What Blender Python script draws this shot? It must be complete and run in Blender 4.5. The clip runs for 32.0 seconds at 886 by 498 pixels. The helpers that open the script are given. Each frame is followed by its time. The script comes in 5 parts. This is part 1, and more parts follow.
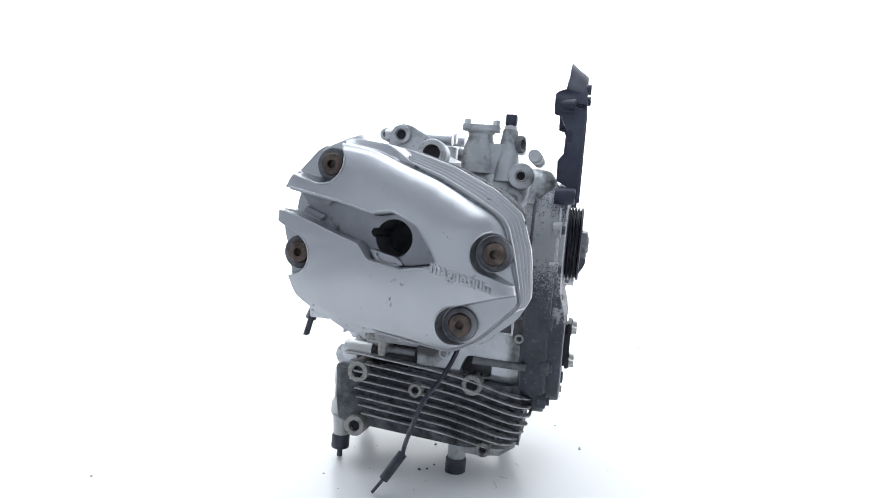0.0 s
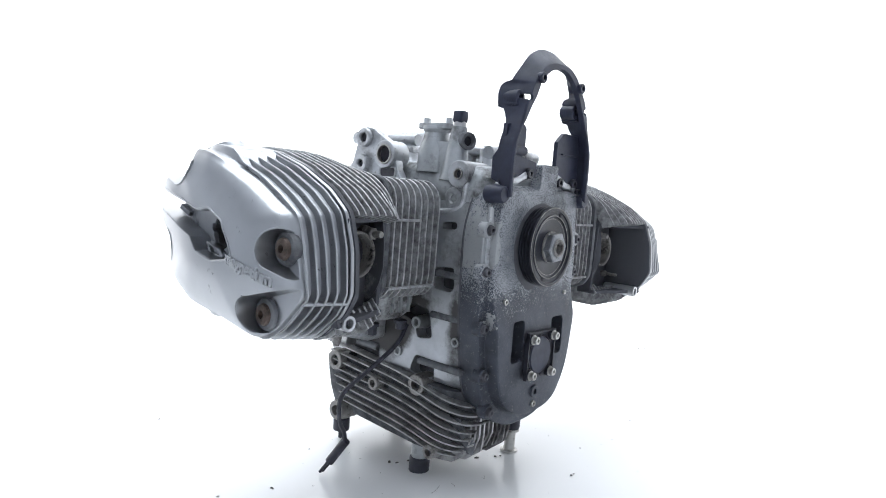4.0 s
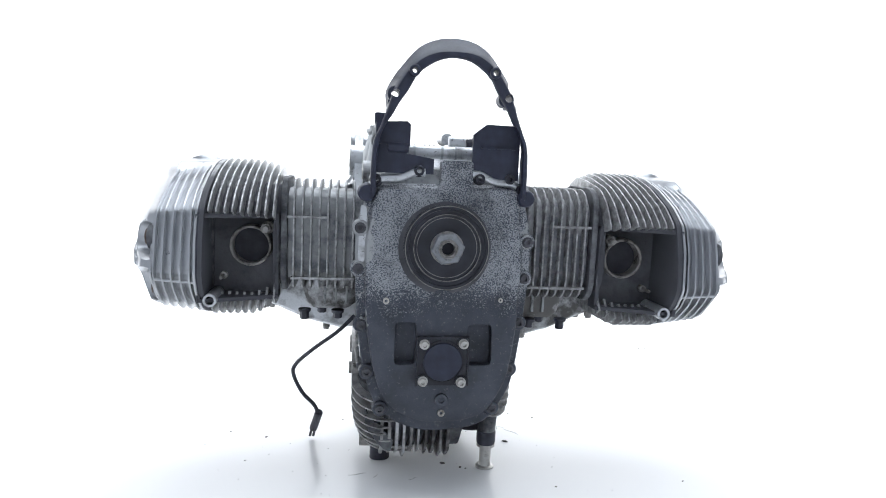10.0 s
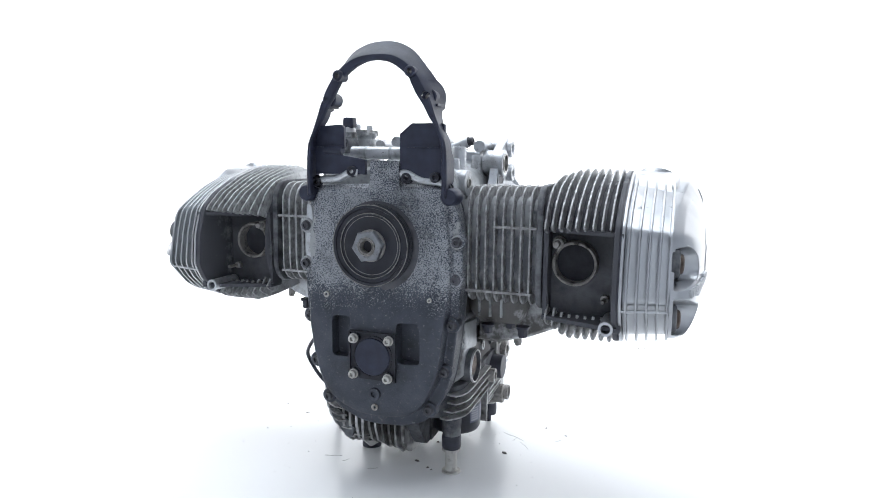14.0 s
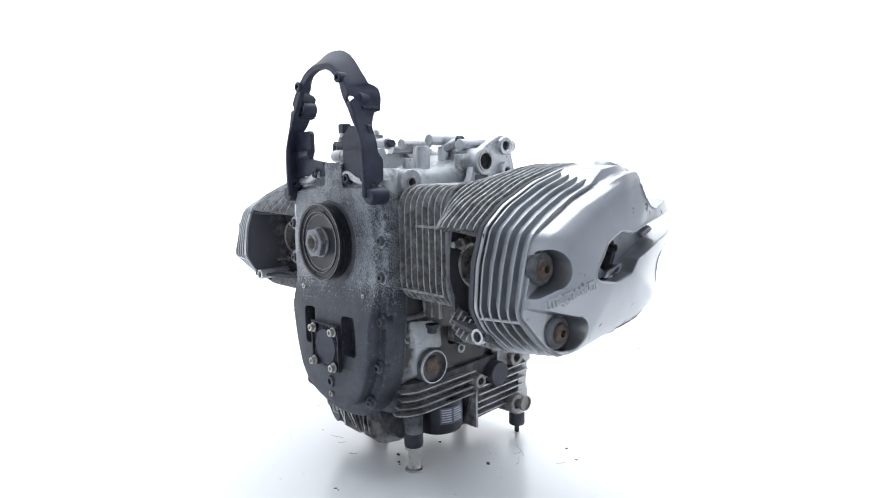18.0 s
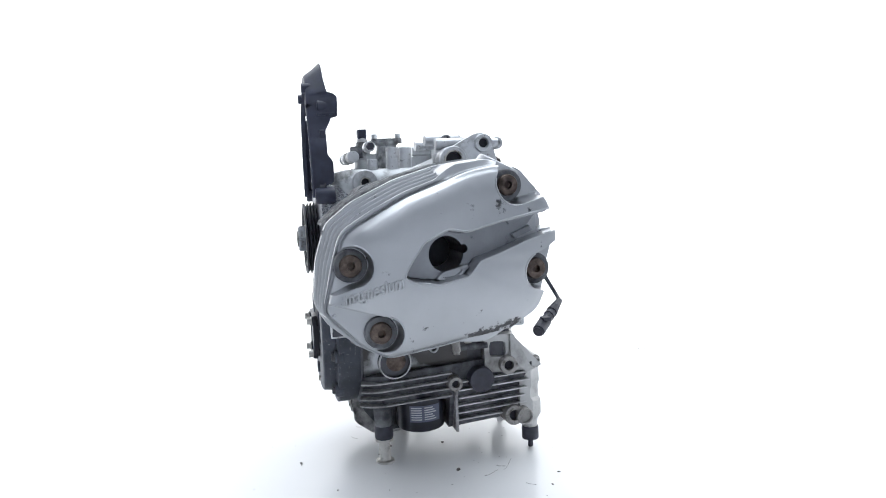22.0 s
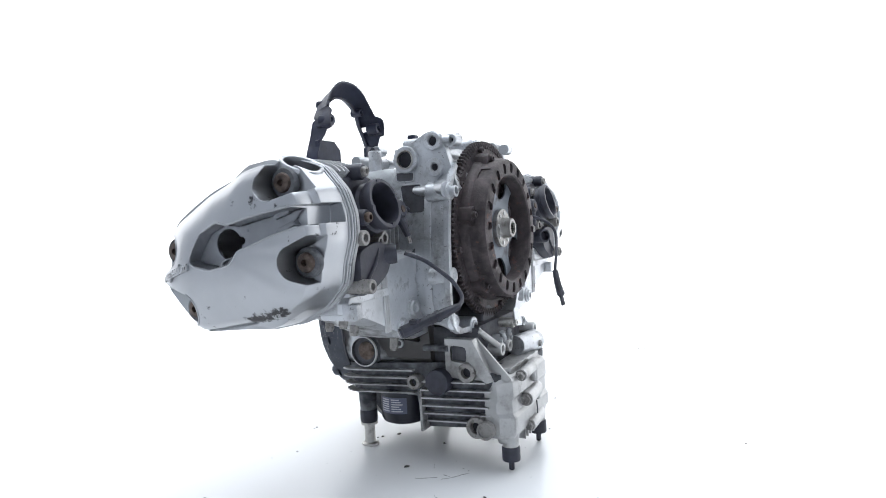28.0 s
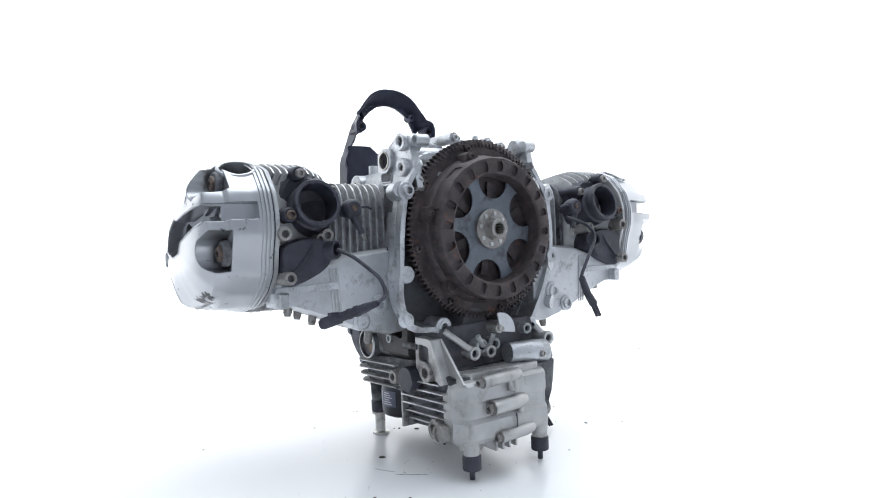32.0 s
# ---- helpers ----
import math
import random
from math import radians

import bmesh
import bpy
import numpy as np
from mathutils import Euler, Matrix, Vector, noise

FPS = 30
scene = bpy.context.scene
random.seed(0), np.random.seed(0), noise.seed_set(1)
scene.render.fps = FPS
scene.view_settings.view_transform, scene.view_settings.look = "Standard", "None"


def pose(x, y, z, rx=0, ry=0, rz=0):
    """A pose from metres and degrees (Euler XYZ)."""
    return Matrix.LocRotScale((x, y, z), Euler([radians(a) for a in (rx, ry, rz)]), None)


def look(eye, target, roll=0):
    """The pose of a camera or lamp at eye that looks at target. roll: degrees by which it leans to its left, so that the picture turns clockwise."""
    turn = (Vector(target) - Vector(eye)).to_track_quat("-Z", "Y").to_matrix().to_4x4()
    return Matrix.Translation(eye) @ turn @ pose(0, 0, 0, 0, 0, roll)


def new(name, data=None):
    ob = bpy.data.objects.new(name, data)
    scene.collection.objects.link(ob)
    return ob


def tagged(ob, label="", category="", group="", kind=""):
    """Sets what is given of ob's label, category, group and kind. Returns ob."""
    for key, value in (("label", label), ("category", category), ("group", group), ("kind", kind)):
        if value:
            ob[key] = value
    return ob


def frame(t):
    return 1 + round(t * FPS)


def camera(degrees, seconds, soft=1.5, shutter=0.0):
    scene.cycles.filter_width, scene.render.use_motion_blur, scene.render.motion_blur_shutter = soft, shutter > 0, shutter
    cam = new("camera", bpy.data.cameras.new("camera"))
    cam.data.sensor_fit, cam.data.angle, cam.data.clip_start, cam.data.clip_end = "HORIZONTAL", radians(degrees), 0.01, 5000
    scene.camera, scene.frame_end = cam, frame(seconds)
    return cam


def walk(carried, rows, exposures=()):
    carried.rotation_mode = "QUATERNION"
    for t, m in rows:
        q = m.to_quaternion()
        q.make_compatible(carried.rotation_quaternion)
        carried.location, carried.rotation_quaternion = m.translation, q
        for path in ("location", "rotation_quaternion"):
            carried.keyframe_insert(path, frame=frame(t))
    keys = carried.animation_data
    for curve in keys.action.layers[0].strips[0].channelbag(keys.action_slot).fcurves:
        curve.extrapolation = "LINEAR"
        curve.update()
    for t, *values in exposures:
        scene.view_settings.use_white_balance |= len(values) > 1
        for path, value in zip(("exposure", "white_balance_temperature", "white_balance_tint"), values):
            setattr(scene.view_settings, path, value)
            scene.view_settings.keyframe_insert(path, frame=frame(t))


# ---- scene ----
H_EYE = 0.3692
cam = camera(68.37, 32.0, soft=1.0)
VIEW = look((0, -1.0, H_EYE), (0, 0, H_EYE - 0.06344), 0.93)
walk(cam, [(0.0, VIEW), (32.0, VIEW)])

# ---- light: a white photo booth with soft boxes ----
world = bpy.data.worlds.new("world")
scene.world = world
world.use_nodes = True
world.node_tree.nodes["Background"].inputs[0].default_value = (0.80, 0.88, 1.0, 1)
world.node_tree.nodes["Background"].inputs[1].default_value = 0.35
scene.view_settings.exposure = 0.14


def soft_box(name, eye, target, sx, sy, power, colour=(0.88, 0.945, 1.0)):
    data = bpy.data.lights.new(name, "AREA")
    data.shape, data.size, data.size_y, data.energy, data.color = "RECTANGLE", sx, sy, power, colour
    ob = new(name, data)
    ob.matrix_basis = look(eye, target)
    return ob


soft_box("soft_box_top", (0, 0.25, 1.9), (0, 0.0, 0.2), 1.8, 1.6, 26)


# ---- materials ----
def mat(name, base, rough=0.5, metal=0.0, var=0.25, scale=40.0, dirt=None, dirt_amt=0.0, dirt_scale=14.0,
        bump=0.15, bump_scale=300.0, round_edge=0.0, spec=0.5, crisp=0.18, spots=(), speck=None, speck_amt=0.0, speck_scale=260.0, fleck=None, fleck_amt=0.5, fleck_scale=420.0, worn=()):
    """A surface with fine grain, a broad uneven tone, grime in patches and optional flecks of worn paint."""
    m = bpy.data.materials.new(name)
    m.use_nodes = True
    nt = m.node_tree
    N, L = nt.nodes, nt.links
    b = N["Principled BSDF"]
    b.inputs["Roughness"].default_value, b.inputs["Metallic"].default_value = rough, metal
    b.inputs["Specular IOR Level"].default_value = spec
    co = N.new("ShaderNodeTexCoord")

    def tex(sc, detail=5.0, rg=0.6):
        n = N.new("ShaderNodeTexNoise")
        n.inputs["Scale"].default_value, n.inputs["Detail"].default_value, n.inputs["Roughness"].default_value = sc, detail, rg
        L.new(co.outputs["Object"], n.inputs["Vector"])
        return n.outputs["Fac"]

    def ramp(src, lo, hi, a=0.0, z=1.0):
        n = N.new("ShaderNodeMapRange")
        n.inputs["From Min"].default_value, n.inputs["From Max"].default_value = lo, hi
        n.inputs["To Min"].default_value, n.inputs["To Max"].default_value = a, z
        L.new(src, n.inputs["Value"])
        return n.outputs[0]

    def mix(fac, a, z, blend="MIX"):
        n = N.new("ShaderNodeMix")
        n.data_type, n.blend_type = "RGBA", blend
        for sock, v in ((n.inputs[0], fac), (n.inputs[6], a), (n.inputs[7], z)):
            if hasattr(v, "is_output"):
                L.new(v, sock)
            elif isinstance(v, (int, float)):
                sock.default_value = v
            else:
                sock.default_value = (*v, 1)
        return n.outputs[2]

    broad = ramp(tex(scale), 0.3, 0.7)
    col = mix(broad, [c * (1 - var) for c in base], [min(1, c * (1 + var)) for c in base])
    if fleck:
        # flecks thin out towards the oily lower part
        sep = N.new("ShaderNodeSeparateXYZ")
        L.new(co.outputs["Object"], sep.inputs[0])
        add = N.new("ShaderNodeMath")
        add.operation = "ADD"
        L.new(tex(fleck_scale, 4.0, 0.7), add.inputs[0])
        broad2 = N.new("ShaderNodeMath")
        broad2.operation = "MULTIPLY_ADD"
        L.new(tex(26, 6.0, 0.7), broad2.inputs[0])
        broad2.inputs[1].default_value = 0.40
        L.new(ramp(sep.outputs[2], -0.120, -0.045, -0.48, -0.165), broad2.inputs[2])
        L.new(broad2.outputs[0], add.inputs[1])
        f = ramp(add.outputs[0], 0.565 - 0.25 * fleck_amt, 0.650 - 0.25 * fleck_amt)
        col = mix(f, col, fleck)
    for (cx, cy, cz), (sx, sy, sz), amount in worn:
        # bare metal where the paint has come off
        mp = N.new("ShaderNodeMapping")
        mp.vector_type = "TEXTURE"
        mp.inputs["Location"].default_value, mp.inputs["Scale"].default_value = (cx, cy, cz), (sx, sy, sz)
        L.new(co.outputs["Object"], mp.inputs["Vector"])
        ln = N.new("ShaderNodeVectorMath")
        ln.operation = "LENGTH"
        L.new(mp.outputs[0], ln.inputs[0])
        ad = N.new("ShaderNodeMath")
        ad.operation = "ADD"
        L.new(tex(70, 6.0, 0.7), ad.inputs[0])
        L.new(ramp(ln.outputs["Value"], 0.1, 1.0, amount, -0.1), ad.inputs[1])
        col = mix(ramp(ad.outputs[0], 0.60, 0.66), col, (0.36, 0.37, 0.385))
    if speck:
        col = mix(ramp(tex(speck_scale, 4.0, 0.7), 0.66 - 0.2 * speck_amt, 0.72 - 0.2 * speck_amt, 0, 0.8), col, speck)
    if dirt:
        src = tex(dirt_scale, 7.0, 0.68)
        for (cx, cy, cz), (sx, sy, sz), amount in spots:
            mp = N.new("ShaderNodeMapping")
            mp.vector_type = "TEXTURE"
            mp.inputs["Location"].default_value, mp.inputs["Scale"].default_value = (cx, cy, cz), (sx, sy, sz)
            L.new(co.outputs["Object"], mp.inputs["Vector"])
            ln = N.new("ShaderNodeVectorMath")
            ln.operation = "LENGTH"
            L.new(mp.outputs[0], ln.inputs[0])
            ad = N.new("ShaderNodeMath")
            ad.operation = "ADD"
            L.new(src, ad.inputs[0])
            L.new(ramp(ln.outputs["Value"], 0.1, 1.0, amount, 0.0), ad.inputs[1])
            src = ad.outputs[0]
        d = ramp(src, 0.60 - 0.3 * dirt_amt, 0.60 + crisp - 0.3 * dirt_amt)
        col = mix(d, col, dirt)
        rr = N.new("ShaderNodeMapRange")
        rr.inputs["To Min"].default_value, rr.inputs["To Max"].default_value = rough, min(1, rough + 0.25)
        L.new(d, rr.inputs["Value"])
        L.new(rr.outputs[0], b.inputs["Roughness"])
        mm = N.new("ShaderNodeMapRange")
        mm.inputs["To Min"].default_value, mm.inputs["To Max"].default_value = metal, metal * 0.2
        L.new(d, mm.inputs["Value"])
        L.new(mm.outputs[0], b.inputs["Metallic"])
    else:
        L.new(ramp(tex(scale * 2.3), 0.2, 0.8, rough * 0.85, min(1, rough * 1.15)), b.inputs["Roughness"])
    L.new(col, b.inputs["Base Color"])
    bp = N.new("ShaderNodeBump")
    bp.inputs["Strength"].default_value, bp.inputs["Distance"].default_value = bump, 0.001
    L.new(tex(bump_scale, 4.0), bp.inputs["Height"])
    if round_edge:
        bv = N.new("ShaderNodeBevel")
        bv.samples = 4
        bv.inputs["Radius"].default_value = round_edge
        L.new(bv.outputs[0], bp.inputs["Normal"])
    L.new(bp.outputs[0], b.inputs["Normal"])
    return m


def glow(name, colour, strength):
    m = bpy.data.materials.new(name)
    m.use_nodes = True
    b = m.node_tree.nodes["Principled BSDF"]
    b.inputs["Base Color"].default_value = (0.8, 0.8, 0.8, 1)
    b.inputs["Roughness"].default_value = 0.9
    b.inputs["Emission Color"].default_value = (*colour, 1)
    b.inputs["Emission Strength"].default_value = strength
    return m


GRIME = (0.05, 0.047, 0.05)
M_CASE = mat("crankcase_casting", (0.50, 0.515, 0.54), 0.42, 0.75, 0.15, 25, (0.08, 0.076, 0.076), 0.30, 13, 0.25, 420, 0.0015,
             spots=(((.10, .0, -.145), (.05, .075, .055), .42), ((.10, -.09, -.06), (.05, .06, .06), .25), ((.10, .03, -.05), (.05, .08, .06), .30), ((-.10, .0, -.140), (.05, .05, .055), .46), ((-.10, -.03, -.10), (.05, .06, .06), .26), ((.10, -.06, -.085), (.05, .08, .035), .40), ((.10, .02, -.14), (.05, .09, .07), .40), ((-.10, -.115, -.09), (.05, .018, .10), .30), ((.10, -.118, -.12), (.05, .018, .10), .45)))
M_SUMP = mat("caked_sump", (0.145, 0.150, 0.164), 0.7, 0.15, 0.3, 30, (0.040, 0.042, 0.048), 0.6, 14, 0.35, 380, 0.0012)
# head and barrel bodies darker than their fins: gap shade in the colour, plus grime
M_HEAD = mat("head_casting", (0.40, 0.405, 0.415), 0.52, 0.5, 0.25, 30, (0.082, 0.084, 0.097), 0.05, 30, 0.25, 400, 0.001, spots=(((0, -.17, 0), (.9, .20, .4), .62),))
M_BARREL = mat("barrel_casting", (0.42, 0.43, 0.445), 0.52, 0.5, 0.25, 30, (0.168, 0.176, 0.194), 0.14, 30, 0.25, 400, spots=(((0, -.17, -.03), (.9, .20, .16), .26),))
M_PORT = mat("sooty_port_ring", (0.34, 0.325, 0.31), 0.55, 0.4, 0.3, 60, (0.03, 0.026, 0.024), 0.5, 60, 0.3, 500)
M_STUD = mat("corroded_stud", (0.33, 0.32, 0.31), 0.5, 0.6, 0.3, 90, (0.09, 0.08, 0.075), 0.4, 90, 0.4, 600)
# near-black that paints the shade inside bores, wells and slots
M_HOLE_SHADE = mat("hole_shade_and_soot", (0.046, 0.046, 0.054), 0.9, 0, 0.2, 60, spec=0.1)
# emission keeps the backdrop white and lights the engine from behind
M_GLOW = glow("self_glowing_screen", (0.985, 0.99, 1.0), 1.0)
M_COVER = mat("silver_paint", (0.43, 0.440, 0.460), 0.28, 0.9, 0.06, 14, GRIME, -0.16, 60, 0.06, 900, 0.0020, crisp=0.07,
              spots=(((-.345, .03, -.088), (.04, .05, .010), .12), ((-.36, .045, -.052), (.03, .03, .006), .12), ((-.352, -.115, -.02), (.02, .02, .01), .06)))
M_COVER_B = mat("silver_paint", (0.43, 0.440, 0.460), 0.28, 0.9, 0.06, 14, GRIME, -0.16, 60, 0.06, 900, 0.0020, crisp=0.07,
                spots=(((.362, -.036, -.079), (.035, .045, .011), .30), ((.362, -.008, -.069), (.03, .030, .010), .27), ((.372, -.093, -.062), (.03, .020, .010), .16), ((.38, -.018, .050), (.03, .010, .014), .15), ((.372, -.10, -.045), (.03, .02, .012), .07),
                       ((.345, .04, -.05), (.03, .012, .012), .16), ((.34, .03, .012), (.05, .05, .01), .08)))
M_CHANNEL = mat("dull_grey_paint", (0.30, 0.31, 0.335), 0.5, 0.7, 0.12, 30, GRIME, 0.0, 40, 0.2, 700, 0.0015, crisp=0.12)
M_ALU = mat("cast_aluminium", (0.40, 0.415, 0.43), 0.46, 0.75, 0.25, 30, (0.06, 0.056, 0.054), 0.36, 24, 0.25, 420, 0.0012)
M_ALU2 = mat("clean_aluminium", (0.56, 0.575, 0.60), 0.38, 0.8, 0.18, 16, (0.17, 0.165, 0.165), 0.27, 26, 0.4, 420, 0.0016, crisp=0.22, speck=(0.14, 0.13, 0.125), speck_amt=0.24, speck_scale=200)
M_BLOCK = mat("sump_block_casting", (0.46, 0.46, 0.46), 0.42, 0.7, 0.18, 16, (0.16, 0.15, 0.14), 0.28, 22, 0.4, 420, 0.0016, crisp=0.25)
M_TUNNEL = mat("tunnel_casting", (0.60, 0.615, 0.64), 0.40, 0.75, 0.2, 20, (0.13, 0.125, 0.122), 0.20, 40, 0.6, 300, 0.0016, crisp=0.22, spots=(((0, -.12, -.1), (.6, .16, .25), .40),))
M_FIN = mat("fin_aluminium", (0.52, 0.52, 0.53), 0.42, 0.75, 0.2, 30, (0.09, 0.08, 0.075), 0.18, 40, 0.25, 380, crisp=0.25)
M_HFIN = mat("cooling_fin", (0.52, 0.53, 0.545), 0.42, 0.6, 0.2, 30, (0.19, 0.185, 0.19), 0.10, 110, 0.25, 380, crisp=0.30, spots=(((0, -.17, 0), (.9, .22, .4), .34),))
M_SFIN = mat("grimy_sump_fin", (0.42, 0.42, 0.425), 0.5, 0.55, 0.25, 30, (0.075, 0.07, 0.07), 0.36, 34, 0.3, 380, crisp=0.25, spots=(((0, -.16, -.27), (.12, .07, .09), .30),))
M_DARKFIN = mat("grimy_aluminium", (0.162, 0.167, 0.180), 0.6, 0.25, 0.3, 35, (0.046, 0.048, 0.055), 0.5, 22, 0.3, 380)
M_FRONT = mat("speckled_case", (0.060, 0.066, 0.083), 0.5, 0.35, 0.35, 22, (0.042, 0.044, 0.05), 0.2, 8, 0.45, 500, 0.0015,
              fleck=(0.34, 0.355, 0.385), fleck_amt=0.35, fleck_scale=560, speck=(0.17, 0.18, 0.20), speck_amt=0.30, speck_scale=240,
              worn=(((-.104, -.155, .005), (.022, .08, .060), .52), ((-.10, -.16, -.09), (.02, .04, .05), .10), ((.106, -.16, .02), (.016, .04, .06), .16), ((0, -.178, .09), (.10, .03, .02), .10)))
M_FLANGE = mat("worn_case_edge", (0.40, 0.42, 0.43), 0.6, 0.2, 0.2, 25, (0.05, 0.05, 0.052), 0.5, 26, 0.3, 450, 0.0012)
M_PLASTIC = mat("black_plastic", (0.031, 0.035, 0.059), 0.45, 0, 0.2, 60, None, 0, 1, 0.1, 700, 0.0012, spec=0.35)
M_RUBBER = mat("black_rubber", (0.034, 0.035, 0.050), 0.5, 0, 0.3, 60, None, 0, 1, 0.15, 500, 0.0008)
# dark tone that paints shade into recesses; dark screws and joints share it
M_CAVITY = mat("recess_shade_and_dark_parts", (0.095, 0.096, 0.110), 0.55, 0.1, 0.4, 40, (0.042, 0.041, 0.046), 0.4, 20, 0.3, 300)
M_RUST = mat("rusted_iron", (0.066, 0.053, 0.055), 0.60, 0.3, 0.40, 45, (0.036, 0.030, 0.033), 0.4, 28, 0.6, 350, 0.001, speck=(0.15, 0.075, 0.058), speck_amt=0.26, speck_scale=60)
M_RUSTBOLT = mat("rusty_bolt", (0.125, 0.095, 0.080), 0.5, 0.6, 0.5, 120, (0.05, 0.035, 0.03), 0.4, 90, 0.4, 500)
M_STEEL = mat("bright_steel", (0.50, 0.49, 0.47), 0.35, 0.85, 0.15, 60, (0.14, 0.12, 0.1), 0.25, 60, 0.2, 600, 0.0005)
M_BLUESTEEL = mat("grey_steel", (0.16, 0.18, 0.21), 0.5, 0.6, 0.1, 40, (0.06, 0.055, 0.055), 0.2, 30, 0.1, 600)
M_HUB = mat("worn_hub_steel", (0.33, 0.32, 0.31), 0.42, 0.75, 0.25, 70, (0.15, 0.125, 0.11), 0.30, 60, 0.3, 600)
M_NUT = mat("grey_worn_steel", (0.24, 0.25, 0.27), 0.45, 0.7, 0.2, 90, (0.09, 0.088, 0.09), 0.3, 120, 0.3, 600)
M_PULLEY = mat("black_painted_steel", (0.028, 0.029, 0.038), 0.34, 0.0, 0.3, 40, None, 0, 1, 0.2, 500, spec=0.3)
M_LABEL = mat("printed_label", (0.10, 0.11, 0.16), 0.5, 0, 0.05, 40)
M_PRINT = mat("label_print", (0.45, 0.46, 0.5), 0.5, 0, 0.05, 40)
M_WHITE = mat("white_sweep", (0.86, 0.87, 0.885), 0.22, 0, 0.0, 3, None, 0, 1, 0.0, 200)
# tone sets how much fill the added walls and ceiling throw back
M_WALL = mat("pale_fill_wall", (0.80, 0.825, 0.865), 0.8, 0, 0.02, 3, None, 0, 1, 0.05, 200)
M_CRUMB = mat("dirt_crumbs", (0.10, 0.09, 0.09), 0.9, 0, 0.5, 200)


# ---- mesh helpers ----
def V(*a):
    return Vector(a)


def frame_of(d):
    d = Vector(d).normalized()
    return d.to_track_quat("Z", "Y").to_matrix()


def rings(bm, rows, cap=True, closed=True):
    """A skin over rows of points of the same count."""
    vs = [[bm.verts.new(p) for p in row] for row in rows]
    n = len(vs[0])
    for a, b in zip(vs, vs[1:]):
        for i in range(n if closed else n - 1):
            j = (i + 1) % n
            bm.faces.new((a[i], a[j], b[j], b[i]))
    if cap and closed:
        bm.faces.new(vs[0][::-1])
        bm.faces.new(vs[-1])
    return bm


def lathe(bm, prof, o=(0, 0, 0), d=(0, 0, 1), seg=28, ring=False):
    """Turned shape: prof rows (radius, height) along d from o; ring: the profile closes on itself round an open bore."""
    f = frame_of(d)
    o = Vector(o)
    rows = []
    for r, h in prof:
        r = max(r, 1e-5)
        rows.append([o + f @ V(r * math.cos(2 * math.pi * k / seg), r * math.sin(2 * math.pi * k / seg), h) for k in range(seg)])
    if ring:
        rows.append([p.copy() for p in rows[0]])
        return rings(bm, rows, cap=False)
    return rings(bm, rows)


def prism(bm, pts, axis, a, b):
    if axis == "x":
        f = lambda p, t: V(t, p[0], p[1])
    elif axis == "y":
        f = lambda p, t: V(p[0], t, p[1])
    else:
        f = lambda p, t: V(p[0], p[1], t)
    return rings(bm, [[f(p, a) for p in pts], [f(p, b) for p in pts]])


def box(bm, c, s, m=None):
    x, y, z = (v / 2 for v in s)
    pts = [[V(*c) + (m.to_3x3() @ q if m else q) for q in (V(-x, -y, k), V(x, -y, k), V(x, y, k), V(-x, y, k))] for k in (-z, z)]
    return rings(bm, pts)


def smooth_path(pts, n=8):
    pts = [Vector(p) for p in pts]
    P = [2 * pts[0] - pts[1], *pts, 2 * pts[-1] - pts[-2]]
    out = []
    for i in range(1, len(P) - 2):
        for k in range(n):
            t = k / n
            out.append(0.5 * (2 * P[i] + (P[i + 1] - P[i - 1]) * t + (2 * P[i - 1] - 5 * P[i] + 4 * P[i + 1] - P[i + 2]) * t * t
                              + (3 * P[i] - P[i - 1] - 3 * P[i + 1] + P[i + 2]) * t ** 3))
    return out + [pts[-1]]


def pipe(bm, pts, r, seg=10, n=8):
    """A bent round bar through pts; r a radius or a pair (start, end)."""
    path = smooth_path(pts, n) if n else [Vector(p) for p in pts]
    rows, q = [], None
    for i, p in enumerate(path):
        d = (path[min(i + 1, len(path) - 1)] - path[max(i - 1, 0)]).normalized()
        if q is None:
            q = d.to_track_quat("Z", "Y")
        else:
            q = (q @ V(0, 0, 1)).rotation_difference(d) @ q
        rr = r if not isinstance(r, tuple) else r[0] + (r[1] - r[0]) * i / (len(path) - 1)
        rows.append([p + q @ V(rr * math.cos(2 * math.pi * k / seg), rr * math.sin(2 * math.pi * k / seg), 0) for k in range(seg)])
    return rings(bm, rows)


def rrect(y0, y1, z0, z1, r, n=5):
    out = []
    for cx, cy, a in ((y1 - r, z1 - r, 0), (y0 + r, z1 - r, 90), (y0 + r, z0 + r, 180), (y1 - r, z0 + r, 270)):
        for k in range(n + 1):
            t = radians(a + 90 * k / n)
            out.append((cx + r * math.cos(t), cy + r * math.sin(t)))
    return out


def polar(poly, n=72, c=(0.0, 0.0)):
    """The outline resampled at n even angles round c."""
    out = []
    for k in range(n):
        t = 2 * math.pi * k / n
        dx, dy = math.cos(t), math.sin(t)
        best = 0
        for (x0, y0), (x1, y1) in zip(poly, poly[1:] + poly[:1]):
            x0, y0, x1, y1 = x0 - c[0], y0 - c[1], x1 - c[0], y1 - c[1]
            ex, ey = x1 - x0, y1 - y0
            den = dx * ey - dy * ex
            if abs(den) < 1e-12:
                continue
            s = (x0 * ey - y0 * ex) / den
            q = (x0 * dy - y0 * dx) / den
            if s > 0 and -1e-6 <= q <= 1 + 1e-6:
                best = max(best, s)
        out.append((c[0] + dx * best, c[1] + dy * best))
    return out


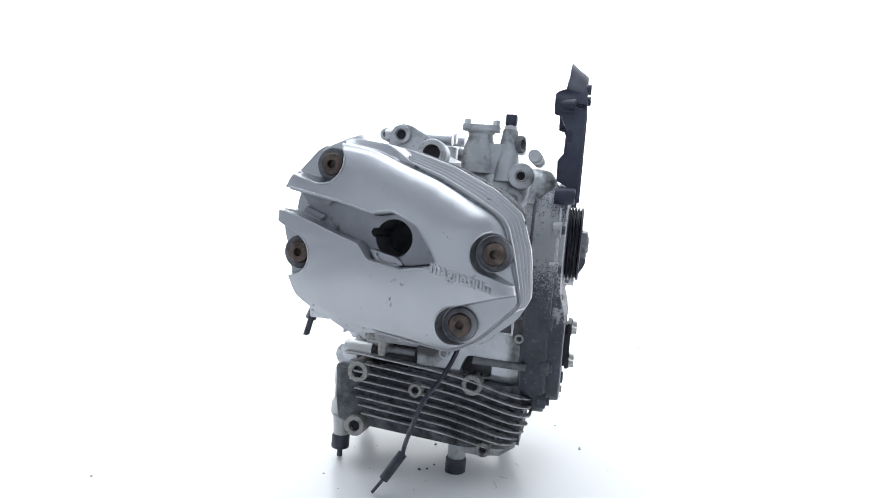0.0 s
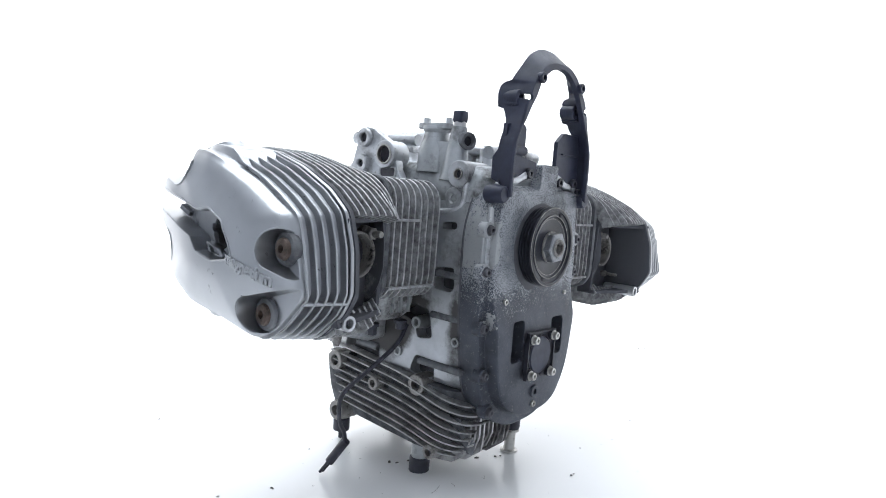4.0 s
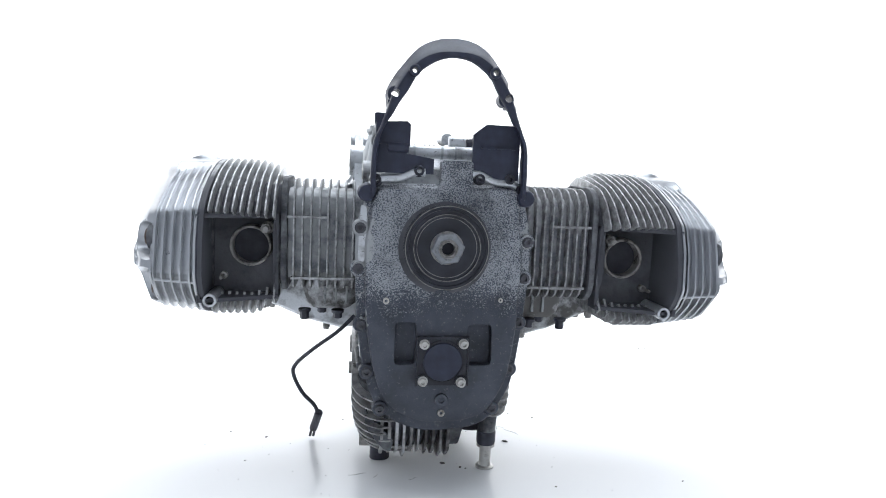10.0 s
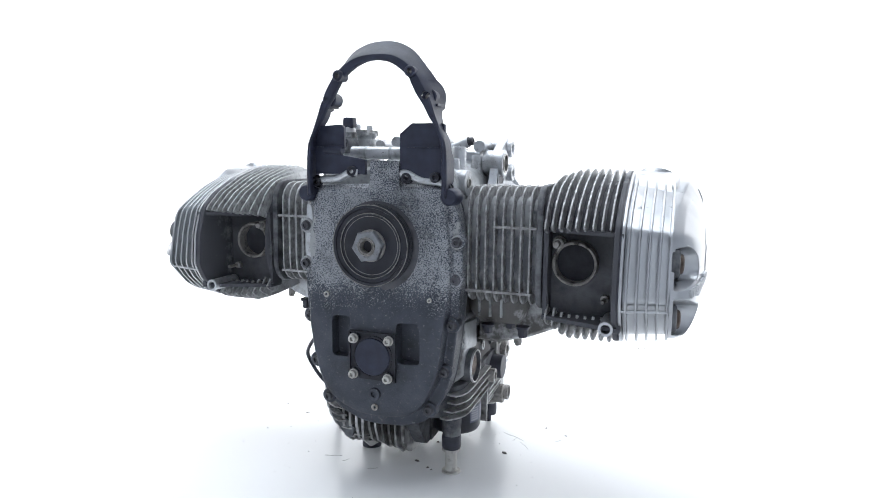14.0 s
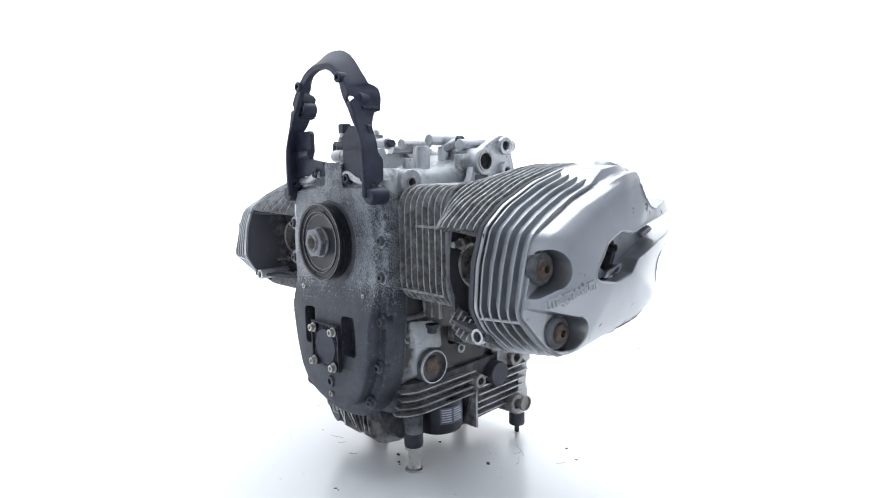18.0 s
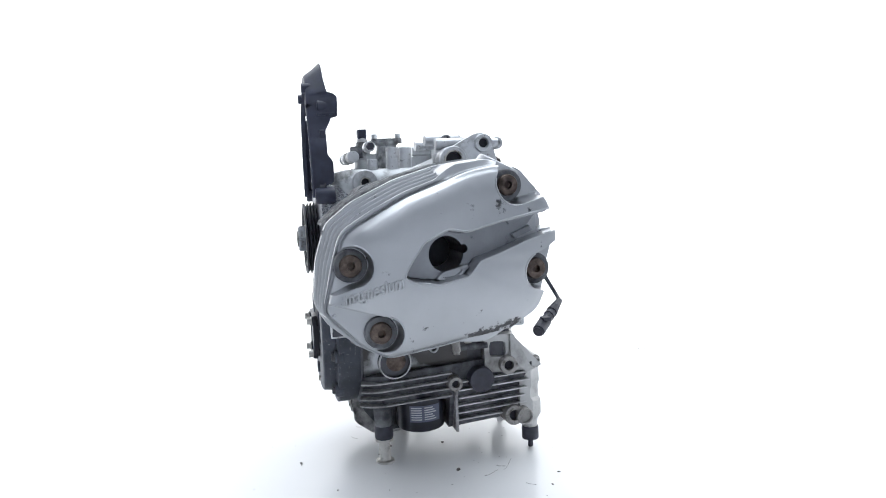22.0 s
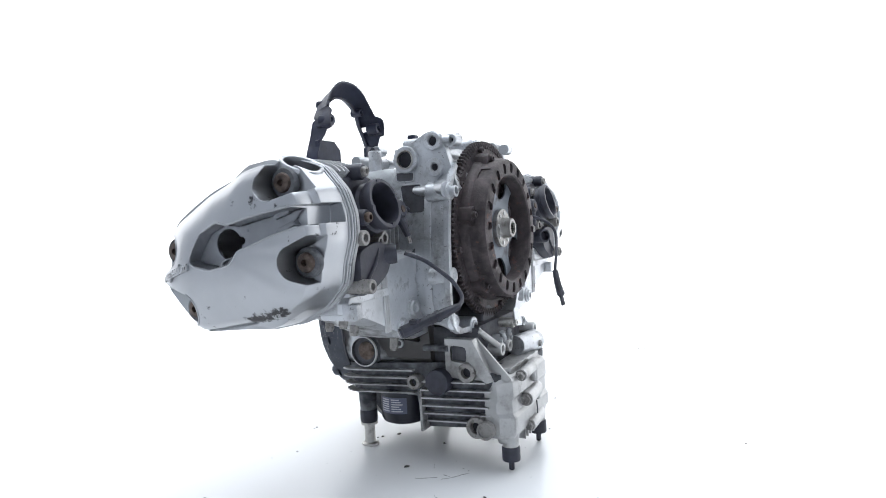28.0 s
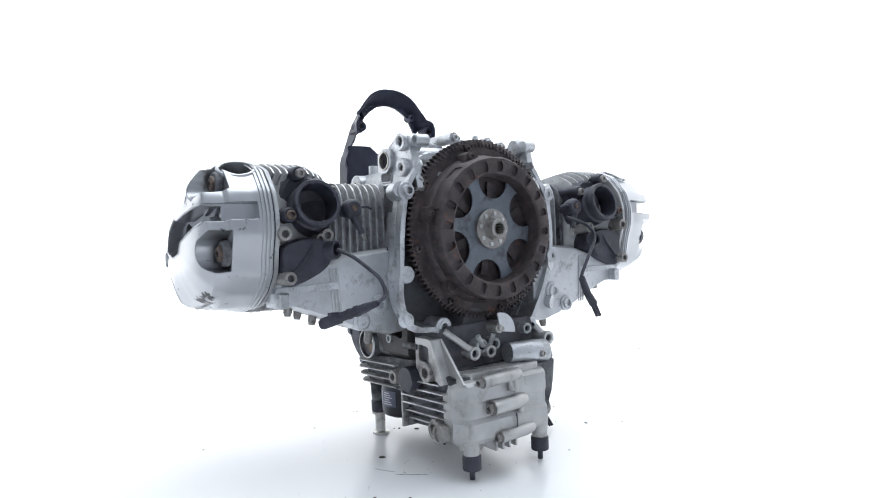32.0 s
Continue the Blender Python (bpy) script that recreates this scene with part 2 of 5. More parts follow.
def rounded(poly, k=2):
    """Corner cutting, for outlines with softened corners."""
    for _ in range(k):
        out = []
        for a, b in zip(poly, poly[1:] + poly[:1]):
            out += [(0.8 * a[0] + 0.2 * b[0], 0.8 * a[1] + 0.2 * b[1]), (0.2 * a[0] + 0.8 * b[0], 0.2 * a[1] + 0.8 * b[1])]
        poly = out
    return poly


def scaled(poly, s, c=(0, 0), sy=None):
    sy = s if sy is None else sy
    return [(c[0] + (x - c[0]) * s, c[1] + (y - c[1]) * sy) for x, y in poly]


def hexhead(bm, o, d, r, h, socket=True):
    f, o = frame_of(d), Vector(o)
    ring = lambda rr, hh, n=6: [o + f @ V(rr * math.cos(2 * math.pi * k / n), rr * math.sin(2 * math.pi * k / n), hh) for k in range(n)]
    rows = [ring(r, 0), ring(r, h * 0.85), ring(r * 0.88, h)]
    if socket:
        rows += [ring(r * 0.5, h), ring(r * 0.45, h * 0.45)]
    return rings(bm, rows)


def screw(bm, o, d, r, h):
    """A round socket screw head with its washer."""
    lathe(bm, [(r * 1.25, 0), (r * 1.25, h * 0.2), (r, h * 0.2), (r, h * 0.9), (r * 0.9, h), (r * 0.5, h), (r * 0.45, h * 0.45)], o, d, 14)
    return bm


def finish(bm, name, m, angle=35):
    bmesh.ops.remove_doubles(bm, verts=bm.verts, dist=1e-6)
    bmesh.ops.recalc_face_normals(bm, faces=bm.faces)
    me = bpy.data.meshes.new(name)
    bm.to_mesh(me)
    bm.free()
    me.materials.append(m)
    for p in me.polygons:
        p.use_smooth = True
    me.set_sharp_from_angle(angle=radians(angle))
    return me


def part(name, bm, m, parent, label="", xf=None, angle=35):
    """Links a bmesh as ONE mesh object under a thing or a part."""
    if xf is not None:
        bm.transform(xf)
    ob = new(name, finish(bm, name, m, angle))
    if parent.parent and parent.parent.parent:
        parent = parent.parent
    ob.parent = parent
    if parent in TILTED:
        ob.matrix_basis = SEAT
    return tagged(ob, label) if label else ob


def again(ob, m=None):
    """Another part on the same mesh."""
    o = new(ob.name.split(".")[0], ob.data)
    o.parent, o.matrix_basis = ob.parent, ob.matrix_basis @ (m or Matrix())
    return o


def cut(ob, *cutters):
    """Takes the solids away from the part's mesh."""
    old = ob.data.name
    tmp = []
    for c in cutters:
        bmesh.ops.recalc_face_normals(c, faces=c.faces)
        me = bpy.data.meshes.new("cutter")
        c.to_mesh(me)
        c.free()
        t = new("cutter", me)
        t.matrix_world = Matrix()
        md = ob.modifiers.new("cut", "BOOLEAN")
        md.operation, md.object, md.solver = "DIFFERENCE", t, "EXACT"
        tmp.append(t)
    par, mb = ob.parent, ob.matrix_basis.copy()
    ob.parent, ob.matrix_basis = None, Matrix()
    bpy.context.view_layer.update()
    ev = ob.evaluated_get(bpy.context.evaluated_depsgraph_get())
    me = bpy.data.meshes.new_from_object(ev)
    me.name = old + "_cut"
    ob.modifiers.clear()
    ob.data = me
    ob.parent, ob.matrix_basis = par, mb
    for t in tmp:
        d = t.data
        bpy.data.objects.remove(t)
        bpy.data.meshes.remove(d)
    for p in me.polygons:
        p.use_smooth = True
    me.set_sharp_from_angle(angle=radians(35))
    return ob


B = bmesh.new

# ---- the booth ----
bm = B()
rings(bm, [[V(x, y, 0) for y in (-2.6, 2.6)] for x in (-2.6, 2.6)], cap=False, closed=False)
tagged(new("floor", finish(bm, "floor", M_WHITE)), "glossy white table and floor under the engine", "floor", kind="structure")
# white screen with added glow that stands in a wide arc behind the engine
bm = B()
arc = [(1.75 * math.sin(radians(q)), -0.2 + 1.75 * math.cos(radians(q))) for q in range(-75, 76, 5)]
rings(bm, [[V(x * g, y * g, z) for x, y in arc] for z, g in ((0.002, .90), (.02, .95), (.07, .985), (.2, 1), (1.9, 1))], cap=False, closed=False)
tagged(new("backdrop", finish(bm, "backdrop", M_GLOW)), "white screen behind the engine that glows by itself", "backdrop", kind="structure")
# walls and ceiling out of view, added for fill light and reflections
for nm, c, s in (("wall_south", (0, -2.65, 1.3), (5.4, 0.1, 2.6)), ("wall_west", (-2.65, 0, 1.3), (0.1, 5.2, 2.6)), ("wall_east", (2.65, 0, 1.3), (0.1, 5.2, 2.6)), ("wall_north", (0, 2.65, 1.3), (5.4, 0.1, 2.6))):
    bm = B()
    box(bm, c, s)
    tagged(new(nm, finish(bm, nm, M_WALL)), "unseen pale grey wall added to bounce fill light", "wall", kind="structure")
bm = B()
box(bm, (0, 0, 2.65), (5.4, 5.4, 0.1))
tagged(new("ceiling", finish(bm, "ceiling", M_WALL)), "unseen pale grey ceiling added to bounce fill light", "ceiling", kind="structure")

# ---- the engine ----
# own axes: x along the cylinders, y from front to back, z up, the crankshaft on y
SEAT = Matrix.Translation((-0.02187, -0.02449, 0.33240)) @ pose(0, 0, 0, 0, 0, 4.6) @ pose(0, 0, 0, 3.9) @ pose(0, 0, 0, 0, 1.2)
TILTED = set()
engine = new("boxer_engine")
engine.empty_display_size = 0.1
TILTED.add(engine)
tagged(engine, "used silver two-cylinder boxer motorcycle engine standing on short feet", "engine")

def softened(poly, r=.009):
    """The outline with corners rounded over a fixed length."""
    out = []
    n = len(poly)
    for i in range(n):
        p, a, b = Vector(poly[i]), Vector(poly[i - 1]), Vector(poly[(i + 1) % n])
        q0 = p + (a - p).normalized() * min(r, (a - p).length * .45)
        q1 = p + (b - p).normalized() * min(r, (b - p).length * .45)
        for t in (0, .5, 1):
            q = q0 * (1 - t) ** 2 + p * 2 * t * (1 - t) + q1 * t * t
            out.append((q.x, q.y))
    return out


# crankcase front outline (x, z)
FC = [(-.096, .067), (-.083, .0745), (.083, .078), (.095, .0743), (.1095, .029), (.114, -.02), (.1063, -.1156), (.0974, -.183),
      (.0703, -.2297), (.0414, -.242), (-.017, -.246), (-.061, -.23), (-.084, -.204), (-.0976, -.16), (-.1073, -.10), (-.1107, -.028), (-.1115, .021)]
FCR = polar(rounded(FC, 2), 96, (0, -.08))


def bell_rows(bh):
    """Skin of the bell housing; its rear part stays low at the top."""
    def row(y, f, top=1.0):
        return [V(x * f, y if z * f < top else min(y, .064), min(z * f, top)) for x, z in bh]

    return [row(-.03, .70), row(.03, .88), row(.045, .90), row(.046, .90, .100), row(.070, .965, .100), row(.080, .97, .100), row(.082, 1, .102), row(.090, 1, .102), row(.090, .95, .095), row(.050, .93, .093), row(.047, .93)]


def crankcase():
    mid = polar(rounded([(-.094, .07), (.094, .07), (.102, .02), (.102, -.10), (.100, -.205), (-.100, -.205), (-.102, -.10), (-.102, .02)], 1), 96, (0, -.08))
    bm = B()
    rows = [[V(x, -.147, z) for x, z in scaled(FCR, .985, (0, -.08))], [V(x, -.132, z) for x, z in scaled(FCR, .975, (0, -.08))],
            [V(x, -.126, z) for x, z in scaled(FCR, .955, (0, -.08))], [V(x, -.105, z) for x, z in mid], [V(x, .03, z) for x, z in mid]]
    case = part("crankcase", rings(bm, rows), M_CASE, engine, "grimy cast aluminium crankcase")
    cs = []
    # casting windows in both flanks, dark inside
    wins = [(-1, [(-.0725, -.037), (-.1065, -.034), (-.109, -.060), (-.104, -.0665), (-.0745, -.065)]), (-1, [(-.012, -.106), (-.037, -.091), (-.070, -.0936), (-.0786, -.131), (-.052, -.136), (-.046, -.115)]),
            (-1, [(.048, -.164), (.018, -.155), (.016, -.182), (.040, -.188)]), (-1, [(-.051, -.158), (-.086, -.160), (-.0855, -.186), (-.044, -.186), (-.043, -.178)]), (-1, [(-.080, .022), (-.104, .024), (-.105, .014), (-.080, .012)]),
            (1, [(.015, -.117), (-.045, -.112), (-.045, -.150), (.015, -.158)]), (1, [(-.070, -.045), (-.104, -.045), (-.104, -.075), (-.073, -.075)])]
    for s, w in wins:
        c = B()
        prism(c, softened(w, .006), "x", s * .078, s * .14)
        cs.append(c)
    cut(case, *cs)
    # dark floor sheets put the shade into each window
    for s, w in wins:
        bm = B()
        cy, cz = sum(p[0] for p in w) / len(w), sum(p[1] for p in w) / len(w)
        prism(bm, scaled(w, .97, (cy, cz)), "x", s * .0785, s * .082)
        part("window_floor_shade", bm, M_CAVITY, case)
    # ribs across the flanks
    for s in (-1, 1):
        for y0, y1, z, r in ((-.13, -.075, -.100, .0045), (-.13, -.06, -.165, .005), (-.12, -.05, -.045, .0045), (.02, .06, -.165, .005)):
            if s > 0 and z == -.165 and y0 < 0:
                continue
            bm = B()
            pipe(bm, [(s * .100, y0, z), (s * .102, y1, z + .001)], r, 12, 0)
            part("casting_rib", bm, M_DARKFIN, case)
        for y, z, r in ((-.05, -.115, .008), (-.02, -.16, .007), (-.118, -.128, .006)):
            bm = B()
            lathe(bm, [(r * 1.2, -.02), (r, .004), (r * .6, .004), (r * .5, -.004), (0, -.004)], (s * .1, y, z), (s, 0, 0), 18)
            part("small_boss", bm, M_ALU, case)
    bm = B()
    rings(bm, [[V(.100, y, z) for y, z in softened([(-.117, -.104), (-.062, -.110), (-.058, -.152), (-.117, -.142)], .004)], [V(.1048, y, z) for y, z in softened([(-.116, -.105), (-.063, -.111), (-.059, -.150), (-.116, -.141)], .004)]])
    part("casting_pad", bm, M_ALU, case, "cleaner flat pad on the grimy casting")
    # bell housing, open to the back and low at the top
    bh = polar(rounded([(.105, .10), (.133, .062), (.143, 0), (.146, -.05), (.150, -.10), (.135, -.138), (.08, -.142), (0, -.147), (-.088, -.157),
                        (-.122, -.10), (-.140, -.05), (-.143, 0), (-.136, .05), (-.105, .10), (-.076, .125), (0, .135), (.08, .125)], 1), 96)
    bm = B()
    bell = part("bell_housing", rings(bm, bell_rows(bh)), M_ALU2, engine, "light grey cast bell housing, open at the back")
    # dark floor carries the shade inside the bell housing in its colour
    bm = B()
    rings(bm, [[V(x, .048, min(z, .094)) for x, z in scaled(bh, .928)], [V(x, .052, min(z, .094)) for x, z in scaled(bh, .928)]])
    part("bell_floor", bm, M_CAVITY, bell, "dark inside of the bell housing")
    # lugs with dowel sleeves round the rear face
    for x, z, r, sl in ((.1310, .0555, .0125, .012), (.1348, -.058, .012, .004), (.0776, -.135, .013, .006), (-.136, .052, .011, .003), (-.139, -.046, .011, .003), (-.088, -.152, .013, .006)):
        bm = B()
        lathe(bm, [(r, -.03), (r, .003), (r * .92, .004), (r * .62, .004), (r * .62, sl), (r * .4, sl), (r * .4, -.006), (0, -.006)], (x, .087, z), (0, 1, 0), 18)
        part("lug", bm, M_ALU2, bell)
    for x, z in ((-.072, .128), (.085, .128), (.02, .138), (-.045, .134)):
        bm = B()
        pipe(bm, [(x, .0, z), (x, .055, z)], .0085, 16, 0)
        part("top_lug", bm, M_ALU2, bell)
        bm = B()
        screw(bm, (x, .055, z), (0, 1, 0), .005, .005)
        part("screw", bm, M_FIN, bell)
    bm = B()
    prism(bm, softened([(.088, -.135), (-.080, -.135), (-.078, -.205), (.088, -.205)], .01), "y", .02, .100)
    part("lower_rear_wall", bm, M_CAVITY, bell, "dark lower wall under the bell housing")
    # side windows as slabs in a shade tone, arms and ribs of the bell housing
    for s in (-1, 1):
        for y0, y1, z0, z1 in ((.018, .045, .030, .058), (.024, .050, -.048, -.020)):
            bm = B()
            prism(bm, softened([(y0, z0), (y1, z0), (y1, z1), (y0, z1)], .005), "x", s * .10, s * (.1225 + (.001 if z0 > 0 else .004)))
            part("shaded_window", bm, M_CAVITY, bell)
        for z0, z1, y0, y1 in ((.060, .058, .03, .088), (-.06, -.058, .04, .088), (-.115, -.12, .04, .088)):
            bm = B()
            pipe(bm, [(s * .118, y0, z0), (s * .138, y1, z1)], (.006, .011), 14, 0)
            part("casting_rib", bm, M_ALU2, bell)
    # starter pinion seat and timing mark under the flywheel
    bm = B()
    lathe(bm, [(.024, 0), (.024, .035), (.021, .04), (0, .04)], (.022, .05, -.135), (0, 1, 0), 28)
    part("starter_seat", bm, M_CAVITY, bell)
    bm = B()
    prism(bm, [(.004, -.147)] + [(.004 + .027 * math.cos(radians(a)), -.147 + .027 * math.sin(radians(a))) for a in range(80, 189, 9)], "y", .124, .126)
    part("timing_sector", bm, M_ALU2, bell, "pale fan-shaped metal sector")
    bm = B()
    lathe(bm, [(.0075, -.07), (.0075, .0), (.007, .001), (.0, .001)], (.0025, .122, -.1426), (0, 1, 0), 16)
    screw(bm, (.0025, .122, -.1426), (0, 1, 0), .005, .006)
    part("screw", bm, M_STEEL, bell)
    for x, z, r in ((.032, -.165, .010), (.008, -.165, .009), (-.055, -.150, .008)):
        boss(x, .118, z, r, .05, (0, 1, 0), bell, M_ALU)
    return case


def front_cover():
    c = (0, -.08)
    bm = B()
    def swell(z, f):
        t = max(0.0, min(1.0, (-.055 - z) / .05))
        return .0105 * t * t * (3 - 2 * t) if f < .89 else 0.0

    def spread(z, f):
        """The flange dies out towards the top, where the face runs up to the edge."""
        t = max(0.0, min(1.0, (z - .02) / .05))
        return f + (.992 - f) * t * t * (3 - 2 * t) * max(0.0, min(1.0, (f - .5) / .35))

    rows = [[V(x * spread(z, f) / f, y - swell(z, f), c[1] + (z - c[1]) * spread(z, f) / f) if f < .95 else V(x, y, z) for x, z in scaled(FCR, f, c)] for y, f in ((-.122, .972), (-.1235, .986), (-.140, 1), (-.1535, 1), (-.1552, .988), (-.1558, .905), (-.1570, .893), (-.1625, .882),
                                                                                 (-.1640, .868), (-.1645, .8), (-.1645, .6), (-.1645, .4), (-.1645, .2))]
    ob = part("front_cover", rings(bm, rows), M_FRONT, engine, "dirty speckled grey timing cover with flaking paint")
    # two deep slots beside the round cap
    k1, k2 = B(), B()
    prism(k1, softened([(-.0595, -.096), (-.0325, -.095), (-.0325, -.149), (-.0590, -.150)], .006), "y", -.2, -.1580)
    prism(k2, softened([(.0320, -.098), (.0630, -.097), (.0645, -.150), (.0335, -.151)], .006), "y", -.2, -.1580)
    cut(ob, k1, k2)
    bm = B()
    q = [(x, z) for x, z in scaled(FCR, .992, c)]
    pipe(bm, [(x * .985, -.1225, -.08 + (z + .08) * .985) for x, z in q + q[:1]], .0022, 6, 0)
    part("gasket", bm, M_CAVITY, ob, "thin dark joint")
    # rim: flange line with bosses and screws
    pts = [(-.107, .019), (-.108, -.032), (-.1026, -.1025), (-.0935, -.164), (-.075, -.213), (.108, .007), (.107, -.04), (.103, -.098), (.094, -.160), (.073, -.213)]
    for x, z in pts:
        bm = B()
        lathe(bm, [(.0105, .0), (.0102, .0105), (.009, .0120), (.0, .0120)], (x * .985, -.1475, z), (0, -1, 0), 16)
        part("boss", bm, M_FRONT, ob)
        bm = B()
        screw(bm, (x * .985, -.1585, z), (0, -1, 0), .0056, .0055)
        part("screw", bm, M_CAVITY, ob)
    # top edge: worn bright lip with screws
    for s in (-1, 1):
        bm = B()
        pipe(bm, [(s * .028, -.158, .090), (s * .04, -.158, .090), (s * .06, -.157, .082), (s * .082, -.156, .080), (s * .094, -.155, .072)], .0052)
        part("lip", bm, M_ALU2, ob)
    for x, z in ((-.036, .092), (.040, .085), (-.088, .078), (.078, .086), (.093, .073)):
        bm = B()
        screw(bm, (x, -.157, z), (0, -1, 0), .0065, .008)
        part("screw", bm, M_PULLEY, ob)
    bm = B()
    prism(bm, [(-.016, .0655), (.037, .0655), (.031, .078), (.031, .1035), (.028, .106), (-.006, .106), (-.009, .1035), (-.009, .078)], "y", -.1641, -.148)
    part("tab", bm, M_FRONT, ob)
    for x, z, r in ((-.071, -.07, .004), (.074, -.067, .003), (.003, -.2125, .0045)):
        bm = B()
        lathe(bm, [(r, 0), (r, .0045), (r * .5, .0045), (r * .5, .001)], (x, -.1625 - swell(z, 0), z), (0, -1, 0), 14)
        part("plug", bm, M_STEEL, ob)
    bm = B()
    lathe(bm, [(.009, 0), (.008, .005), (.004, .005), (.004, .001)], (.0025, -.1730, -.195), (0, -1, 0), 18)
    part("boss", bm, M_FRONT, ob)
    # bare strip of flange where the paint is gone
    bm = B()
    prism(bm, softened([(-.1055, .048), (-.0985, .046), (-.0965, .030), (-.0985, -.020), (-.1045, -.030), (-.1075, -.018), (-.1068, .020)], .003), "y", -.1572, -.1545)
    part("bare_strip", bm, M_ALU2, ob, "bare bright metal strip")
    # raised dark ring that paints the shadow and dirt round the pulley
    bm = B()
    lathe(bm, [(.0595, -.003), (.0590, .0012), (.0565, .0026), (.045, .0026)], (0, -.1630, -.003), (0, -1, 0), 48)
    part("pulley_shadow_ring", bm, M_CAVITY, ob)
    return ob


def pulley():
    bm = B()
    pr = [(.048, -.014), (.052, -.013)]
    for k in range(5):
        pr += [(.0525, -.0125 + .0044 * k), (.0525, -.0112 + .0044 * k), (.0478, -.0098 + .0044 * k), (.0478, -.0092 + .0044 * k)]
    pr += [(.0525, .0105), (.0522, .0122), (.0505, .0128), (.0475, .0126), (.0468, .0108), (.0425, .0104), (.0420, .0114), (.0402, .0114), (.0395, .0098), (.0365, .0094), (.022, .0090), (.0, .0090)]
    ob = part("crank_pulley", lathe(bm, pr, (0, -.172, 0), (0, -1, 0), 64), M_PULLEY, engine, "black ribbed crankshaft belt pulley")
    # small dark discs drawn as shaded pin holes
    for a in (70, 160, 250, 340):
        bm = B()
        lathe(bm, [(.0026, 0), (.0026, .0012)], (.0447 * math.cos(radians(a)), -.1822, .0447 * math.sin(radians(a))), (0, -1, 0), 10)
        part("pin_hole", bm, M_HOLE_SHADE, ob)
    # thin pale rings on the pulley's edges
    for r, y in ((.0513, -.1847), (.0410, -.1834), (.0370, -.1812)):
        bm = B()
        lathe(bm, [(r - .0005, 0), (r - .0003, .0004), (r + .0003, .0004), (r + .0005, 0)], (0, y, 0), (0, -1, 0), 64, True)
        part("pale_edge_ring", bm, M_STUD, ob)
    bm = B()
    lathe(bm, [(.0205, 0), (.0205, .006), (.0195, .007), (.0105, .007)], (0, -.177, 0), (0, -1, 0), 40)
    part("washer", bm, M_STUD, ob)
    bm = B()
    hexa = lambda r, y: [V(r * math.cos(radians(60 * k + 8)), y, r * math.sin(radians(60 * k + 8))) for k in range(6)]
    rings(bm, [hexa(.0208, -.183), hexa(.0208, -.192), hexa(.0192, -.1935), hexa(.0126, -.1935), hexa(.0126, -.1832)])
    part("nut", bm, M_NUT, ob, "worn steel crankshaft nut")
    bm = B()
    lathe(bm, [(.0118, -.009), (.0118, .003), (.0114, .004), (.0106, .004), (.0104, .0035), (.0098, .0030), (.0094, .0040), (.0084, .0040), (.0078, .002), (.0078, -.008), (.0, -.008)], (0, -.1915, 0), (0, -1, 0), 32)
    part("shaft_end", bm, M_STUD, ob)
    bm = B()
    lathe(bm, [(.0077, 0), (.0, 0.0005)], (0, -.1855, 0), (0, -1, 0), 18)
    part("bore", bm, M_HOLE_SHADE, ob)


def breather_cap():
    bm = B()
    prism(bm, rounded([(-.0295, -.1145), (.0325, -.1145), (.0330, -.1745), (-.0290, -.1745)], 1), "y", -.180, -.1605)
    ob = part("sensor_plate", bm, M_PULLEY, engine, "square black plate with a round cap and four screws")
    bm = B()
    lathe(bm, [(.0245, 0), (.0245, .0025), (.0238, .003), (.0, .003)], (.0015, -.179, -.144), (0, -1, 0), 40)
    part("round_cap", bm, M_PLASTIC, ob)
    # dark arcs laid on the plate where the slots look shaded
    for k in range(4):
        bm = B()
        pts = [(.0015 + r * math.cos(radians(90 * k + q)), -.144 + r * math.sin(radians(90 * k + q))) for r, qs in ((.0252, range(6, 85, 6)), (.0280, range(84, 5, -6))) for q in qs]
        prism(bm, pts, "y", -.1812, -.1802)
        part("slot", bm, M_HOLE_SHADE, ob)
    for x0, x1, z0, z1 in ((-.031, .034, -.1135, -.1115), (-.0312, -.0292, -.1745, -.1135), (.0325, .0345, -.1745, -.1135)):
        bm = B()
        box(bm, ((x0 + x1) / 2, -.1805, (z0 + z1) / 2), (x1 - x0, .005, z1 - z0))
        part("plate_edge", bm, M_PULLEY, ob)
    for x, z in ((-.0228, -.1205), (.0262, -.1195), (-.0232, -.1677), (.0250, -.1690)):
        bm = B()
        lathe(bm, [(.0075, 0), (.0075, .004), (.0, .004)], (x, -.180, z), (0, -1, 0), 16)
        part("collar", bm, M_PULLEY, ob)
        bm = B()
        screw(bm, (x, -.184, z), (0, -1, 0), .0052, .007)
        part("screw", bm, M_STEEL, ob)


def sump_ring(z, grow=0.0, n=96):
    t = max(0, min(1, (-.20 - z) / .09))
    hx = .101 - .022 * t ** 2 + grow
    yf, yr = -.132 + .046 * t ** 2 - grow, .138 + grow
    pts = []
    for cx, cy, r, a in ((hx, yr, .022, 0), (-hx, yr, .022, 90), (-hx, yf, .045, 180), (hx, yf, .045, 270)):
        sx, sy = (1 if cx > 0 else -1), (1 if cy > 0 else -1)
        for k in range(7):
            q = radians(a + 15 * k)
            pts.append((cx - sx * r + r * math.cos(q), cy - sy * r + r * math.sin(q)))
    return polar(pts, n)


